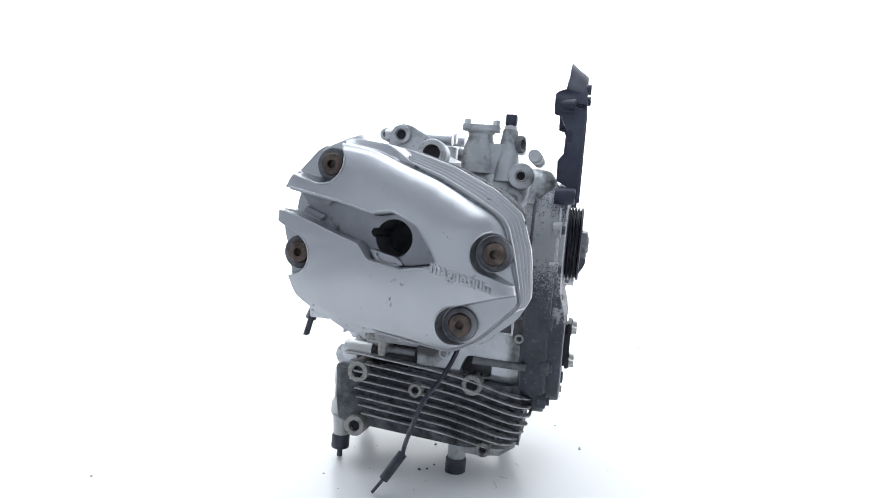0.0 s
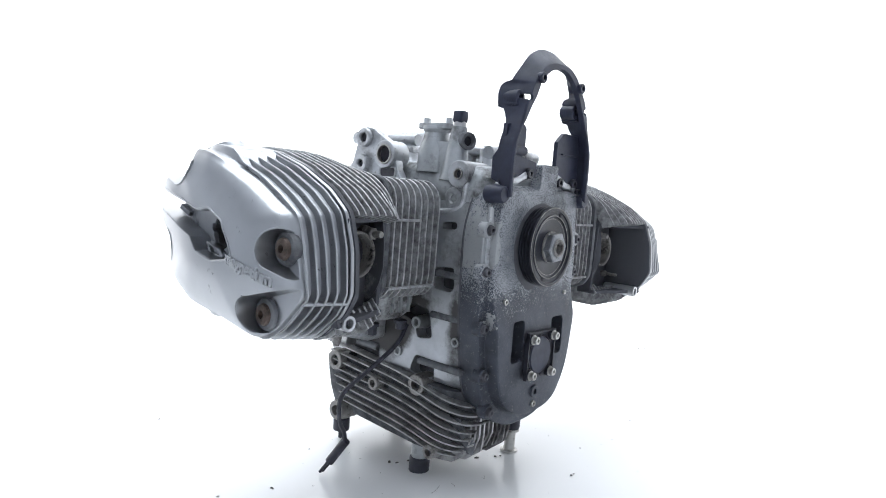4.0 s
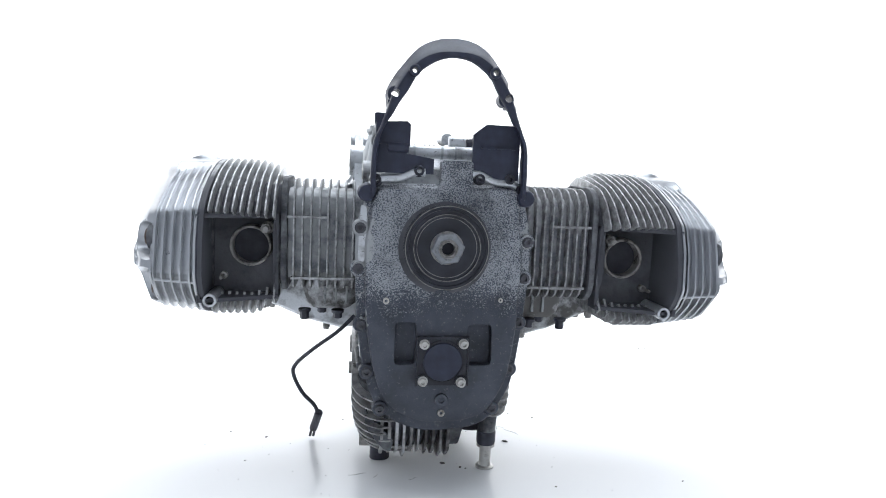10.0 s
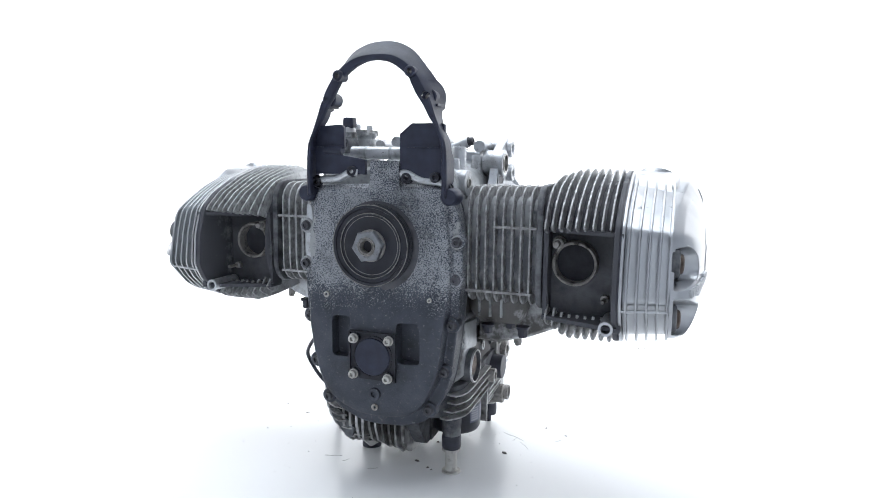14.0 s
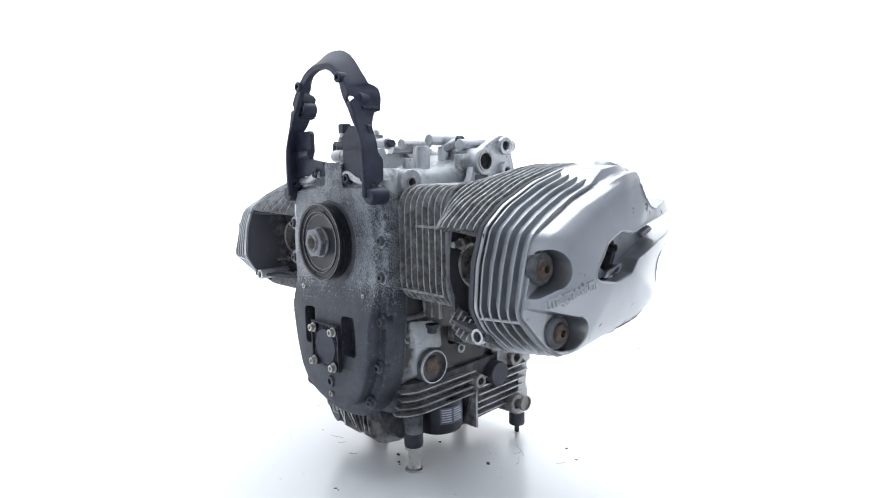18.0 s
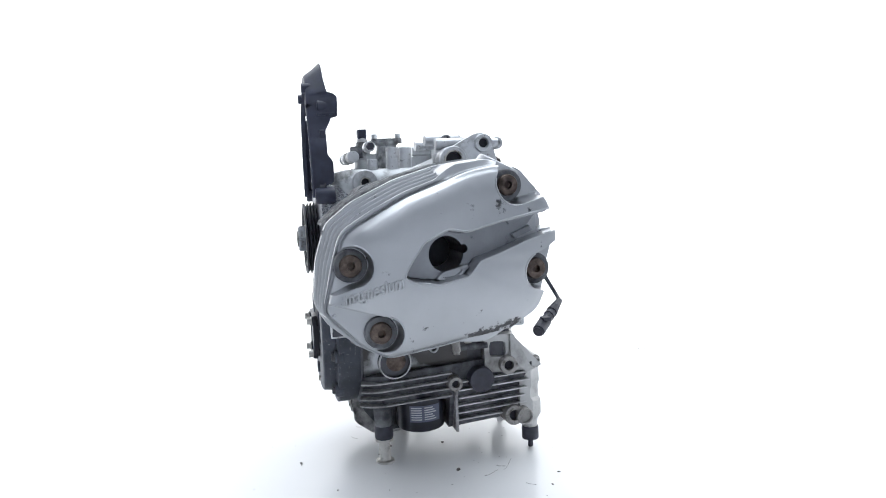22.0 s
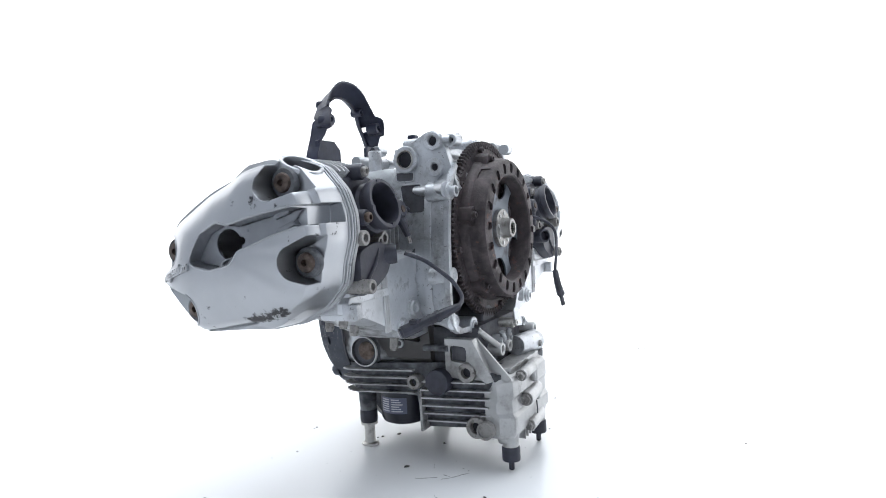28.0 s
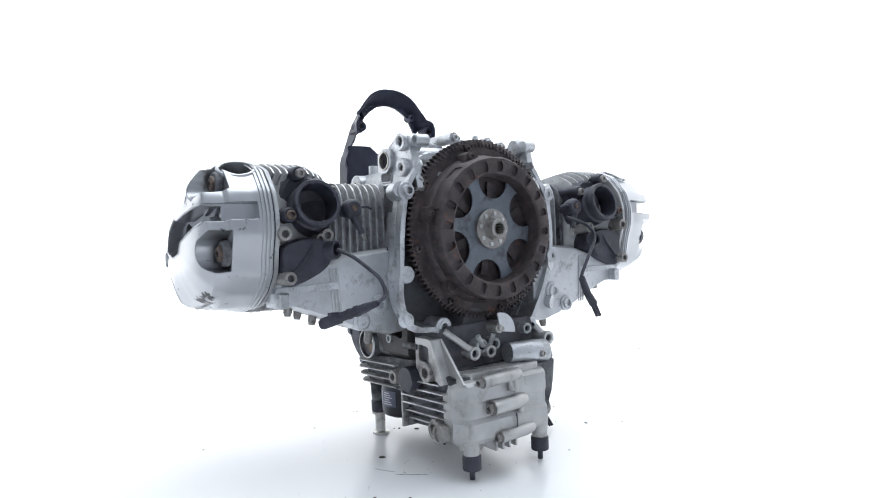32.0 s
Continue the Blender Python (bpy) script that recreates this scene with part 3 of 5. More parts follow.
def sump():
    bm = B()
    zs = (-.188, -.20, -.23, -.255, -.275, -.288)
    rows = [[V(x, y, min(z + .06 * y, -.200 if y > .085 else 0)) for x, y in sump_ring(z)] for z in zs]
    ob = part("oil_sump", rings(bm, rows), M_SUMP, engine, "finned cast aluminium oil sump caked with grime")
    k = B()
    box(k, (.085, -.04, -.275), (.08, .085, .075))
    k2 = B()
    box(k2, (.085, -.115, -.275), (.085, .08, .075))
    cut(ob, k, k2)

    def fin(z, side, y0, y1, slope, grow=.009, th=.0030, m=M_FIN, bend=0.0):
        outer = [p for p in sump_ring(z, grow, 200) if p[0] * side > .03 and y0 <= p[1] <= y1]
        outer.sort(key=lambda p: math.atan2(p[1], p[0] * side))
        bm = B()
        rows = []
        for dz, g in ((-th * .5, 0), (-th * .3, 1), (th * .3, 1), (th * .5, 0)):
            rows.append([V(x * (1 if g else .86), y * (1 if g else .975), z + slope * y - bend * max(0, -y) ** 2 + dz) for x, y in outer])
        vs = [[bm.verts.new(p) for p in r] for r in rows]
        for a, b in zip(vs, vs[1:] + vs[:1]):
            for i in range(len(outer) - 1):
                bm.faces.new((a[i], a[i + 1], b[i + 1], b[i]))
        bm.faces.new([v[0] for v in vs])
        bm.faces.new([v[-1] for v in vs][::-1])
        part("fin", bm, m, ob)

    for i in range(8):
        fin(-.183 - .0122 * i, -1, -.15 + .004 * i, .118 - .003 * i, .085, bend=.9, m=M_SFIN)
    for i in range(4):
        fin(-.198 - .0112 * i, 1, -.128, .006, .04, m=M_SFIN)
    for i in range(6):
        fin(-.214 - .0122 * i, 1, .012, .124, .04)
    # web beside the filter and end plates of the fins
    for c, d in (((.088, .0105, -.258), (.030, .004, .060)),):
        bm = B()
        box(bm, c, d)
        part("web", bm, M_SFIN, ob)
    bm = B()
    prism(bm, rounded([(-.094, -.222), (-.078, -.245), (-.052, -.268), (-.056, -.285), (-.068, -.280), (-.09, -.25)], 1), "y", -.128, -.098)
    part("corner_web", bm, M_SUMP, ob)
    # ribs under the front, broken and bright at the edges
    rng = random.Random(5)
    for i in range(10):
        x = -.070 + .0100 * i
        d = rng.uniform(-.004, .004)
        bm = B()
        prism(bm, [(-.130, -.236), (-.08, -.236), (-.05, -.302), (-.075, -.304 + d), (-.103, -.300 + d), (-.124 + d, -.284), (-.130, -.262)], "x", x, x + rng.uniform(.0028, .0042))
        part("rib", bm, M_FIN if i in (2, 3, 5) else M_SFIN, ob)
    # threaded bosses in the sides
    for x, y, z, r in ((-.110, .0961, -.1988, .0145), (-.106, -.0622, -.1966, .014), (-.111, .013, -.213, .0095), (-.100, .098, -.278, .0145), (-.094, -.083, -.285, .010),
                       (.110, .0896, -.1956, .0135), (.113, .0069, -.2131, .0105), (.104, .098, -.274, .015)):
        s = 1 if x > 0 else -1
        bm = B()
        lathe(bm, [(r * 1.08, -.03), (r, .002), (r * .93, .003), (r * .55, .003), (r * .5, -.006), (0, -.006)], (x, y, z), (s, 0, 0), 22)
        part("threaded_boss", bm, M_STUD, ob)
        # dark disc gives the thread hole its shade
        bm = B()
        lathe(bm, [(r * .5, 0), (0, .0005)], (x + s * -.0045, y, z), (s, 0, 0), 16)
        part("thread_hole", bm, M_HOLE_SHADE, ob)
    bm = B()
    lathe(bm, [(.0185, -.02), (.0185, .010), (.0175, .012), (0, .012)], (.106, .046, -.2106), (1, 0, 0), 32)
    part("rubber_plug", bm, M_RUBBER, ob)
    bm = B()
    lathe(bm, [(.0235, -.03), (.0235, .004), (.0225, .006), (.021, .006), (.0205, .0), (0, .0)], (.1045, -.078, -.1732), (1, 0, 0), 36)
    part("sight_glass_rim", bm, M_DARKFIN, ob)
    bm = B()
    lathe(bm, [(.0236, .004), (.0226, .0064), (.0212, .0064), (.0220, .004)], (.1045, -.078, -.1732), (1, 0, 0), 36, True)
    part("sight_glass_edge", bm, M_FIN, ob)
    bm = B()
    lathe(bm, [(.0203, 0), (.0203, .0008), (0, .0008)], (.1046, -.078, -.1732), (1, 0, 0), 36)
    part("sight_glass_seat", bm, M_CAVITY, ob)
    bm = B()
    lathe(bm, [(.0140, 0), (.0138, .0018), (.012, .0026), (0, .0028)], (.1046, -.076, -.1725), (1, 0, 0), 36)
    part("sight_glass", bm, M_RUSTBOLT, ob, "brown stained oil sight glass")
    bm = B()
    # rear block: stepped face, chamfered towards both sides
    prof = [(.110, -.197), (.126, -.199), (.144, -.206), (.1485, -.211), (.1490, -.233), (.1468, -.2375), (.1468, -.2560), (.1505, -.2620), (.1505, -.2840), (.1460, -.2910), (.110, -.2910)]
    rows = []
    for x, dy, dz in ((-.074, .030, .004), (-.066, .010, .001), (-.058, .0, 0), (-.030, .0, 0), (.078, .0, 0), (.084, .0015, 0), (.094, .014, .001), (.098, .020, .003)):
        rows.append([V(x, y - dy if y > .12 else y, z + (dz if z < -.25 else -dz) + (.006 * max(0, min(1, (x + .03) / -.03)) if z < -.27 else 0)) for y, z in prof])
    blk = part("sump_rear_block", rings(bm, rows), M_BLOCK, ob, "pale cast rear block of the sump", None, 20)
    # upright shelf in front of the block and the right hand box
    bm = B()
    rings(bm, [[V(x, y, z) for x, y in softened([(.084, .100), (.080, .128), (.070, .140), (-.052, .140), (-.066, .122), (-.06, .100)], .004)] for z in (-.205, -.1955)])
    part("shelf", bm, M_BLOCK, blk)
    for x0, x1, z, r, sc in ((.0610, -.006, -.2070, .0085, .0062), (.0450, -.014, -.2450, .0105, .0078), (.0330, -.028, -.2870, .0085, .006)):
        bm = B()
        pipe(bm, [(x0, .1515, z), (x0 - .006, .1515, z), (x1 + .012, .1505, z + .002), (x1, .1460, z + .002)], r, 16, 0)
        part("oil_gallery", bm, M_BLOCK, ob)
        bm = B()
        lathe(bm, [(sc * 1.25, -.002), (sc * 1.25, .002), (0, .002)], (x0, .1515, z), (1, .1, 0), 18)
        hexhead(bm, (x0 + .001, .1515, z), (1, .1, 0), sc, .007)
        part("screw", bm, M_STUD, ob)
    for x, z0, z1 in ((.0035, -.205, -.229), (-.0045, -.244, -.258), (.012, -.212, -.226)):
        bm = B()
        pipe(bm, [(x, .1515, z0), (x - .001, .1520, z1)], .0042, 10, 0)
        part("oil_gallery", bm, M_BLOCK, ob)
    bm = B()
    pipe(bm, [(.004, .1530, -.258), (.003, .1535, -.270), (.004, .1530, -.284)], .0011, 6, 3)
    part("seam", bm, M_CAVITY, ob)
    # stub tube with a round end behind the block
    bm = B()
    lathe(bm, [(.0150, -.06), (.0170, -.02), (.0178, .004), (.0165, .008), (.006, .009), (0, .009)], (-.074, .124, -.185), (-1, .12, -.06), 24)
    tube = part("oil_pipe", bm, M_ALU2, ob)
    bm = B()
    screw(bm, (-.062, .1365, -.186), (-.2, 1, 0), .005, .006)
    part("screw", bm, M_STUD, tube)
    # bosses and struts between bell housing and block
    for x, z, r in ((.0472, -.1739, .0095), (.0180, -.1745, .0090), (-.0957, -.1690, .0105)):
        boss(x, .121, z, r, .04, (0, 1, 0), ob, M_BLOCK, .5)
    for a, b, r in (((.084, .098, -.140), (.050, .116, -.170), .0048), ((-.088, .098, -.152), (-.095, .112, -.168), .006), ((.030, .116, -.166), (.040, .118, -.150), .004), ((.018, .116, -.166), (.012, .118, -.150), .004)):
        bm = B()
        pipe(bm, [a, b], r, 12, 0)
        part("strut", bm, M_ALU if r < .0045 else M_BLOCK, ob)
    for i in range(4):
        bm = B()
        box(bm, (.035 - .012 * i, .12, -.297), (.003, .05, .02))
        part("rib", bm, M_FIN, ob)
    for x, z in ((.060, -.297), (.075, -.295), (-.012, -.292)):
        bm = B()
        lathe(bm, [(.012, 0), (.011, .014), (.009, .016), (0, .016)], (x, .128, z + .010), (0, .1, -1), 18)
        part("lower_boss", bm, M_BLOCK, ob)
    # drain plug in the side of the block
    bm = B()
    lathe(bm, [(.0125, -.03), (.0125, .004), (.0118, .005), (.0098, .005), (.0094, .002), (0, .002)], (.1065, .1130, -.2760), (1, 0, 0), 32)
    part("drain_plug", bm, M_STUD, ob, "worn steel drain plug")
    # slanted gussets from the bell housing to the block
    for x, t in ((.088, .0035), (.1045, .0035)):
        bm = B()
        prism(bm, [(.094, -.150), (.099, -.150), (.149 if x < .1 else .128, -.206), (.142 if x < .1 else .118, -.210), (.094, -.19)], "x", x, x + t)
        part("gusset", bm, M_BLOCK, ob)
    bm = B()
    prism(bm, [(.055, -.15), (.099, -.15), (.124, -.208), (.055, -.205)], "x", .090, .104)
    sw = part("side_wall", bm, M_BLOCK, ob)
    c = B()
    prism(c, softened([(.063, -.159), (.088, -.161), (.0875, -.184), (.0625, -.182)], .006), "x", .097, .12)
    cut(sw, c)
    # dark sheet for the shade behind the opening
    bm = B()
    prism(bm, [(.064, -.160), (.087, -.162), (.0865, -.183), (.0635, -.181)], "x", .0973, .0985)
    part("window_floor_shade", bm, M_CAVITY, sw)


def feet():
    for name, x, y, z0, lab in (("front_foot", .0818, -.0947, -.3231, "bright steel stud foot"),):
        bm = B()
        lathe(bm, [(.0125, 0), (.0135, .002), (.013, .005), (.009, .0065), (.0082, .009), (.0082, .034), (.0130, .0345), (.0130, .038), (.0, .038)], (x, y, z0 - .004), (0, 0, 1), 24)
        ob = part(name, bm, M_STEEL, engine, lab)
        bm = B()
        lathe(bm, [(.0125, 0), (.0135, .003), (.0135, .018), (.012, .02), (0, .02)], (x, y, z0 + .034), (0, 0, 1), 24)
        part("rubber_sleeve", bm, M_RUBBER, ob)
        bm = B()
        lathe(bm, [(.0125, 0), (.0155, .05), (0, .05)], (x, y, z0 + .0535), (0, 0, 1), 20)
        part("stud_boss", bm, M_DARKFIN, ob)
    bm = B()
    lathe(bm, [(.0135, 0), (.0145, .002), (.0145, .020), (.0135, .022), (0, .022)], (-.0656, -.0432, -.3335), (0, 0, 1), 24)
    ob = part("rubber_foot", bm, M_RUBBER, engine, "short black rubber foot")
    bm = B()
    lathe(bm, [(.012, 0), (.014, .04), (0, .04)], (-.0656, -.0432, -.312), (0, 0, 1), 20)
    part("stud_boss", bm, M_ALU, ob)
    for x, y, z0 in ((.0721, .1353, -.3400), (-.058, .132, -.3420)):
        bm = B()
        lathe(bm, [(.0035, 0), (.004, .001), (.004, .016), (0, .016)], (x, y, z0), (0, 0, 1), 14)
        ob = part("rear_foot", bm, M_RUBBER, engine, "black threaded stud foot")
        bm = B()
        lathe(bm, [(.0125, 0), (.013, .002), (.013, .018), (.012, .02), (0, .02)], (x, y, z0 + .014), (0, 0, 1), 24)
        part("rubber_sleeve", bm, M_RUBBER, ob)
        bm = B()
        lathe(bm, [(.011, 0), (.014, .03), (0, .03)], (x, y, z0 + .033), (0, 0, 1), 20)
        part("stud_boss", bm, M_BLOCK, ob)


def oil_filter():
    bm = B()
    o = (.068, -.036, -.284)
    lathe(bm, [(.028, 0), (.034, .003), (.0365, .008), (.0365, .05), (.030, .054), (0, .054)], o, (0, 0, 1), 48)
    ob = part("oil_filter", bm, M_PULLEY, engine, "black oil filter canister with a pale printed label")
    ob.data.materials[0] = M_LABELCAN
    bm = B()
    for a0, a1, m in ((-38, 34, M_LABEL),):
        rows = []
        for z in (.018, .042):
            rows.append([V(o[0] + .0369 * math.cos(radians(a)), o[1] + .0369 * math.sin(radians(a)), o[2] + z) for a in range(a0, a1 + 1, 4)])
        rings(bm, rows, cap=False, closed=False)
        part("label", bm, m, ob)
    for i in range(6):
        bm = B()
        z = .021 + .0034 * i
        for a0, a1 in ((-34, -8), (-4, 24 - 3 * (i % 3))):
            rings(bm, [[V(o[0] + .0371 * math.cos(radians(a)), o[1] + .0371 * math.sin(radians(a)), o[2] + zz) for a in range(a0, a1 + 1, 4)] for zz in (z, z + .0016)], cap=False, closed=False)
        part("print_bar", bm, M_PRINT, ob)


M_LABELCAN = mat("dark_blue_tin", (0.012, 0.013, 0.022), 0.35, 0.0, 0.2, 40)

# cylinder side outline (yl, z), front is negative yl
CO = [(-.123, -.045), (-.119, 0), (-.107, .036), (-.08, .057), (-.034, .078), (.012, .091), (.053, .096), (.088, .085), (.112, .057), (.121, .03), (.121, .005),
      (.112, -.023), (.108, -.047), (.087, -.070), (.05, -.090), (-.01, -.102), (-.056, -.103), (-.078, -.095), (-.11, -.068)]
NP = 216


COP = polar(softened(scaled(CO, 1.022), .006), NP)
BAR = polar(rrect(-.066, .066, -.074, .076, .03), NP)
BOLTS = ((.0715, .0685), (-.092, -.002), (-.066, -.0700), (.0985, -.0185))
# between which angles each bolt's pocket opens
OPEN = ((14, 68), (176, 204), (163, 194), (-24, 26))
# floor of each pocket and its fall towards the edge
SEATS = ((.3535, .002), (.3600, .0), (.3605, .0), (.3555, .003))


# valve cover: the outer face has its own, more angular outline inside the rim
FACE = polar(softened([(-.1175, -.046), (-.0975, .024), (-.089, .0325), (-.036, .0605), (.029, .0840), (.055, .0885), (.077, .0850), (.092, .0690), (.1045, .0515), (.1130, .028), (.1150, .006),
                       (.1065, -.037), (.096, -.059), (.068, -.0765), (-.009, -.0890), (-.056, -.0965), (-.083, -.0815)], .006), NP)
def front_share(a):
    """1 round the finned front of the cover, 0 behind (a in degrees from the rear, over the top)."""
    return max(0.0, min(1.0, (a - 78) / 14)) * max(0.0, min(1.0, (294 - a) / 14))


# how far out the edge of the face lies, by angle from the rear over the top
EDGE = [(-25, .3735), (-8, .3780), (3, .3815), (12, .3835), (25, .3850), (42, .3790), (63, .3725), (100, .3655), (130, .3615), (165, .3595), (180, .3620), (200, .3655), (212, .3670), (225, .3675), (264, .3675), (310, .3710), (335, .3735)]
# rise of the dome from the edge to the middle (size, share)
DOME = [(.945, .13), (.91, .23), (.85, .38), (.79, .50), (.72, .61), (.65, .70), (.55, .81), (.46, .88), (.35, .94), (.25, .97), (.12, .995), (.04, 1.0)]
PEAK = .3950
RIBS = (.3115, .3225, .3335, .3445, .3555)


def edge_u(a):
    a = (a + 25) % 360 - 25
    for (a0, u0), (a1, u1) in zip(EDGE, EDGE[1:]):
        if a0 <= a <= a1:
            t = (a - a0) / (a1 - a0)
            return u0 + (u1 - u0) * t * t * (3 - 2 * t)
    return EDGE[0][1]


# share of the way from the head's outline to the face's at which the ribs end
BAND = .74


def rib_line(u):
    """Outline of the cover's ribs, which draw in from the head's outline to that of the face."""
    t = max(0.0, min(1.0, (u - .3045) / .051))
    out = []
    for p, q in zip(COP, FACE):
        k = t * BAND
        out.append((p[0] + (q[0] * 1.012 - p[0]) * k, p[1] + (q[1] * 1.012 - p[1]) * k))
    return out


RIM_U = (.3040, .3072, .3076, .330, .3535, .3540, .3570)
RIM = [rib_line(u) for u in RIM_U]


def cover_rows(i):
    """Points (u, y, z) of the cover's skin at one angle, from the gasket to the middle."""
    a = 360.0 * i / NP
    w = 1 - front_share(a)
    e = edge_u(a)
    (fy, fz), (cy, cz) = FACE[i], COP[i]
    rows = []
    for line, uf, f, ur, r in zip(RIM, RIM_U, (1.0, 1.0, .93, .93, .93, .996, .996), (.3040, .3072, .3076, .330, .345, .352, .356), (1.0, 1.0, .998, .993, .985, .980, .977)):
        y, z = line[i]
        rows.append((uf + (ur - uf) * w, y * f + (cy * r - y * f) * w, z * f + (cz * r - z * f) * w))
    for (uf, f), (ur, r) in zip(((.3568, 1.030), (.3550, 1.016), (.3554, 1.006), (e - .0020, .992), (e + .0010, .980), (e + .0030, .960)),
                                ((.3600, 1.018), (e - .0060, 1.012), (e - .0018, 1.005), (e, .999), (e + .0008, .990), (e + .0014, .974))):
        g = f + (r - f) * w
        rows.append((uf + (ur - uf) * w, fy * g, fz * g))
    u0 = rows[-1][0]
    return rows + [(u0 + (PEAK - u0) * g, fy * f, fz * f) for f, g in DOME]


FILLER, FILLER_D = (.3330, .0755, .0890), (.16, .52, 1)


def cover_u(y, z):
    """How far out the cover's face lies at a point of its outline plane."""
    a = math.degrees(math.atan2(z, y)) % 360
    k = a / 360 * NP
    p, q = FACE[int(k) % NP], FACE[(int(k) + 1) % NP]
    r = math.hypot(*p) + (math.hypot(*q) - math.hypot(*p)) * (k - int(k))
    f = math.hypot(y, z) / r
    prof = [(u, math.hypot(yy, zz) / r) for u, yy, zz in cover_rows(int(k) % NP)[7:]]
    for (u0, f0), (u1, f1) in zip(prof[3:], prof[4:]):
        if f1 <= f <= f0:
            return u0 + (u1 - u0) * (f0 - f) / (f0 - f1)
    return PEAK if f < .5 else 0.0


def ang(k):
    return 360.0 * k / NP


def blend(a, b, t):
    return [(p[0] + (q[0] - p[0]) * t, p[1] + (q[1] - p[1]) * t) for p, q in zip(a, b)]


def fin_strip(ol, u, a0, a1, inner=.84, th=.0026):
    """A rib on the outline between two angles (degrees from the rear, over the top)."""
    ks = [k % NP for k in range(round(a0 / 360 * NP), round(a1 / 360 * NP) + 1)]
    bm = B()
    rows = []
    for du, f in ((-th * .5, inner), (-th * .3, 1), (th * .3, 1), (th * .5, inner)):
        rows.append([V(u + du, ol[k][0] * f, ol[k][1] * f) for k in ks])
    vs = [[bm.verts.new(p) for p in r] for r in rows]
    for a, b in zip(vs, vs[1:] + vs[:1]):
        for i in range(len(ks) - 1):
            bm.faces.new((a[i], a[i + 1], b[i + 1], b[i]))
    bm.faces.new([v[0] for v in vs])
    bm.faces.new([v[-1] for v in vs][::-1])
    return bm


def cylinder(s, oy, oz):
    xf = Matrix.Translation((0, oy, oz)) @ Matrix.Diagonal((s, 1, 1, 1))

    def put(name, bm, m, parent, label="", angle=35):
        return part(name, bm, m, parent, label, xf, angle)

    def line(u, ol, f=1.0):
        return [V(u, y * f, z * f) for y, z in ol]

    # barrel
    bm = B()
    rings(bm, [line(.085, BAR, .80), line(.104, BAR, .82), line(.108, BAR, .83), line(.20, BAR, .83)])
    barrel = put("cylinder_barrel", bm, M_BARREL, engine, "finned aluminium cylinder barrel")
    for i in range(8):
        bm = B()
        u = .1135 + .0112 * i
        rings(bm, [line(u - .0017, BAR, .82), line(u - .0011, BAR, .995), line(u - .0004, BAR, 1), line(u + .0004, BAR, 1), line(u + .0011, BAR, .995), line(u + .0017, BAR, .82)])
        put("fin", bm, M_HFIN, barrel)
    bm = B()
    rings(bm, [line(.2005, BAR, 1.02), line(.202, BAR, 1.035), line(.2065, BAR, 1.035), line(.208, BAR, 1.02)])
    put("base_flange", bm, M_DARKFIN, barrel)
    for zz, u0, u1 in ((.026, .146, .2), (-.056, .111, .195)):
        bm = B()
        box(bm, ((u0 + u1) / 2, -.0625, zz), (u1 - u0, .0075, .003))
        put("rib", bm, M_HFIN, barrel)
    # chain tunnel cast under the barrel
    bm = B()
    rows = []
    for yl, g in ((.022, .90), (.030, 1.0), (.088, 1.0), (.100, .93)):
        rows.append([V(.16 + (u - .16) * g, yl, -.085 + (z + .085) * g) for u, z in [(.300, -.060), (.300, -.086), (.258, -.100), (.210, -.120), (.176, -.135), (.130, -.147), (.100, -.145), (.100, -.020), (.20, -.030)]])
    tn = put("chain_tunnel", rings(bm, rows), M_TUNNEL, barrel, "pale cast chain tunnel under the barrel")
    for u in (.2085, .2135, .2185):
        bm = B()
        pipe(bm, [(u - .003, .1, -.122), (u, .101, -.07), (u + .002, .1, -.045)], .0016, 8, 3)
        put("seam", bm, M_FIN, tn)
    for u, yl, z, r, m in ((.1753, .100, -.1218, .0105, M_ALU2), (.145, .100, -.10, .012, M_ALU2)):
        bm = B()
        lathe(bm, [(r * 1.3, -.01), (r * 1.25, .002), (r * .9, .003), (r * .85, .006), (r * .5, .006), (r * .45, .003), (0, .003)], (u, yl, z), (0, 1, 0), 20)
        put("drain_screw", bm, m, tn)
    for u, yl, z in ((.232, .062, -.116), (.150, .07, -.152), (.272, .075, -.099), (.24, .03, -.110)):
        bm = B()
        lathe(bm, [(.006, -.01), (.006, .004), (.005, .005), (.0045, .008), (0, .008)], (u, yl, z), (.15, 0, -1), 14)
        put("screw", bm, M_STUD, tn)
    bm = B()
    rings(bm, [[V(.15 + (u - .15) * g, y * g, z) for u, y in rrect(.100, .180, -.030, .03, .02)] for z, g in ((-.106, .70), (-.098, .90), (-.085, 1), (-.06, 1))])
    lg = put("lower_gallery", bm, M_TUNNEL, barrel, "rough grey casting under the barrel")
    for u, yl, h in ((.178, -.026, .012), (.155, .0, .008), (.132, -.03, .009)):
        bm = B()
        lathe(bm, [(.009, 0), (.0085, .004), (.0, .004)], (u, yl, -.106), (0, 0, -1), 18)
        hexhead(bm, (u, yl, -.109), (0, 0, -1), .0065, h, False)
        put("plug_screw", bm, M_RUBBER, lg)
    for u in (.120, .135, .15):
        bm = B()
        box(bm, (u, -.030, -.084), (.003, .006, .024))
        put("rib", bm, M_FLANGE, lg)
    # head
    bm = B()
    h0, h1 = blend(BAR, COP, .35), COP
    rings(bm, [line(.207, BAR, .9), line(.215, h0, .87), line(.25, blend(BAR, COP, .75), .87), line(.297, h1, .88), line(.2985, h1, .93), line(.30, h1, .93)])
    head = put("cylinder_head", bm, M_HEAD, engine, "cast cylinder head with cooling fins")
    k = B()
    box(k, (s * .259, -.10 + oy, -.027 + oz), (.084, .11, .103))
    cut(head, k)
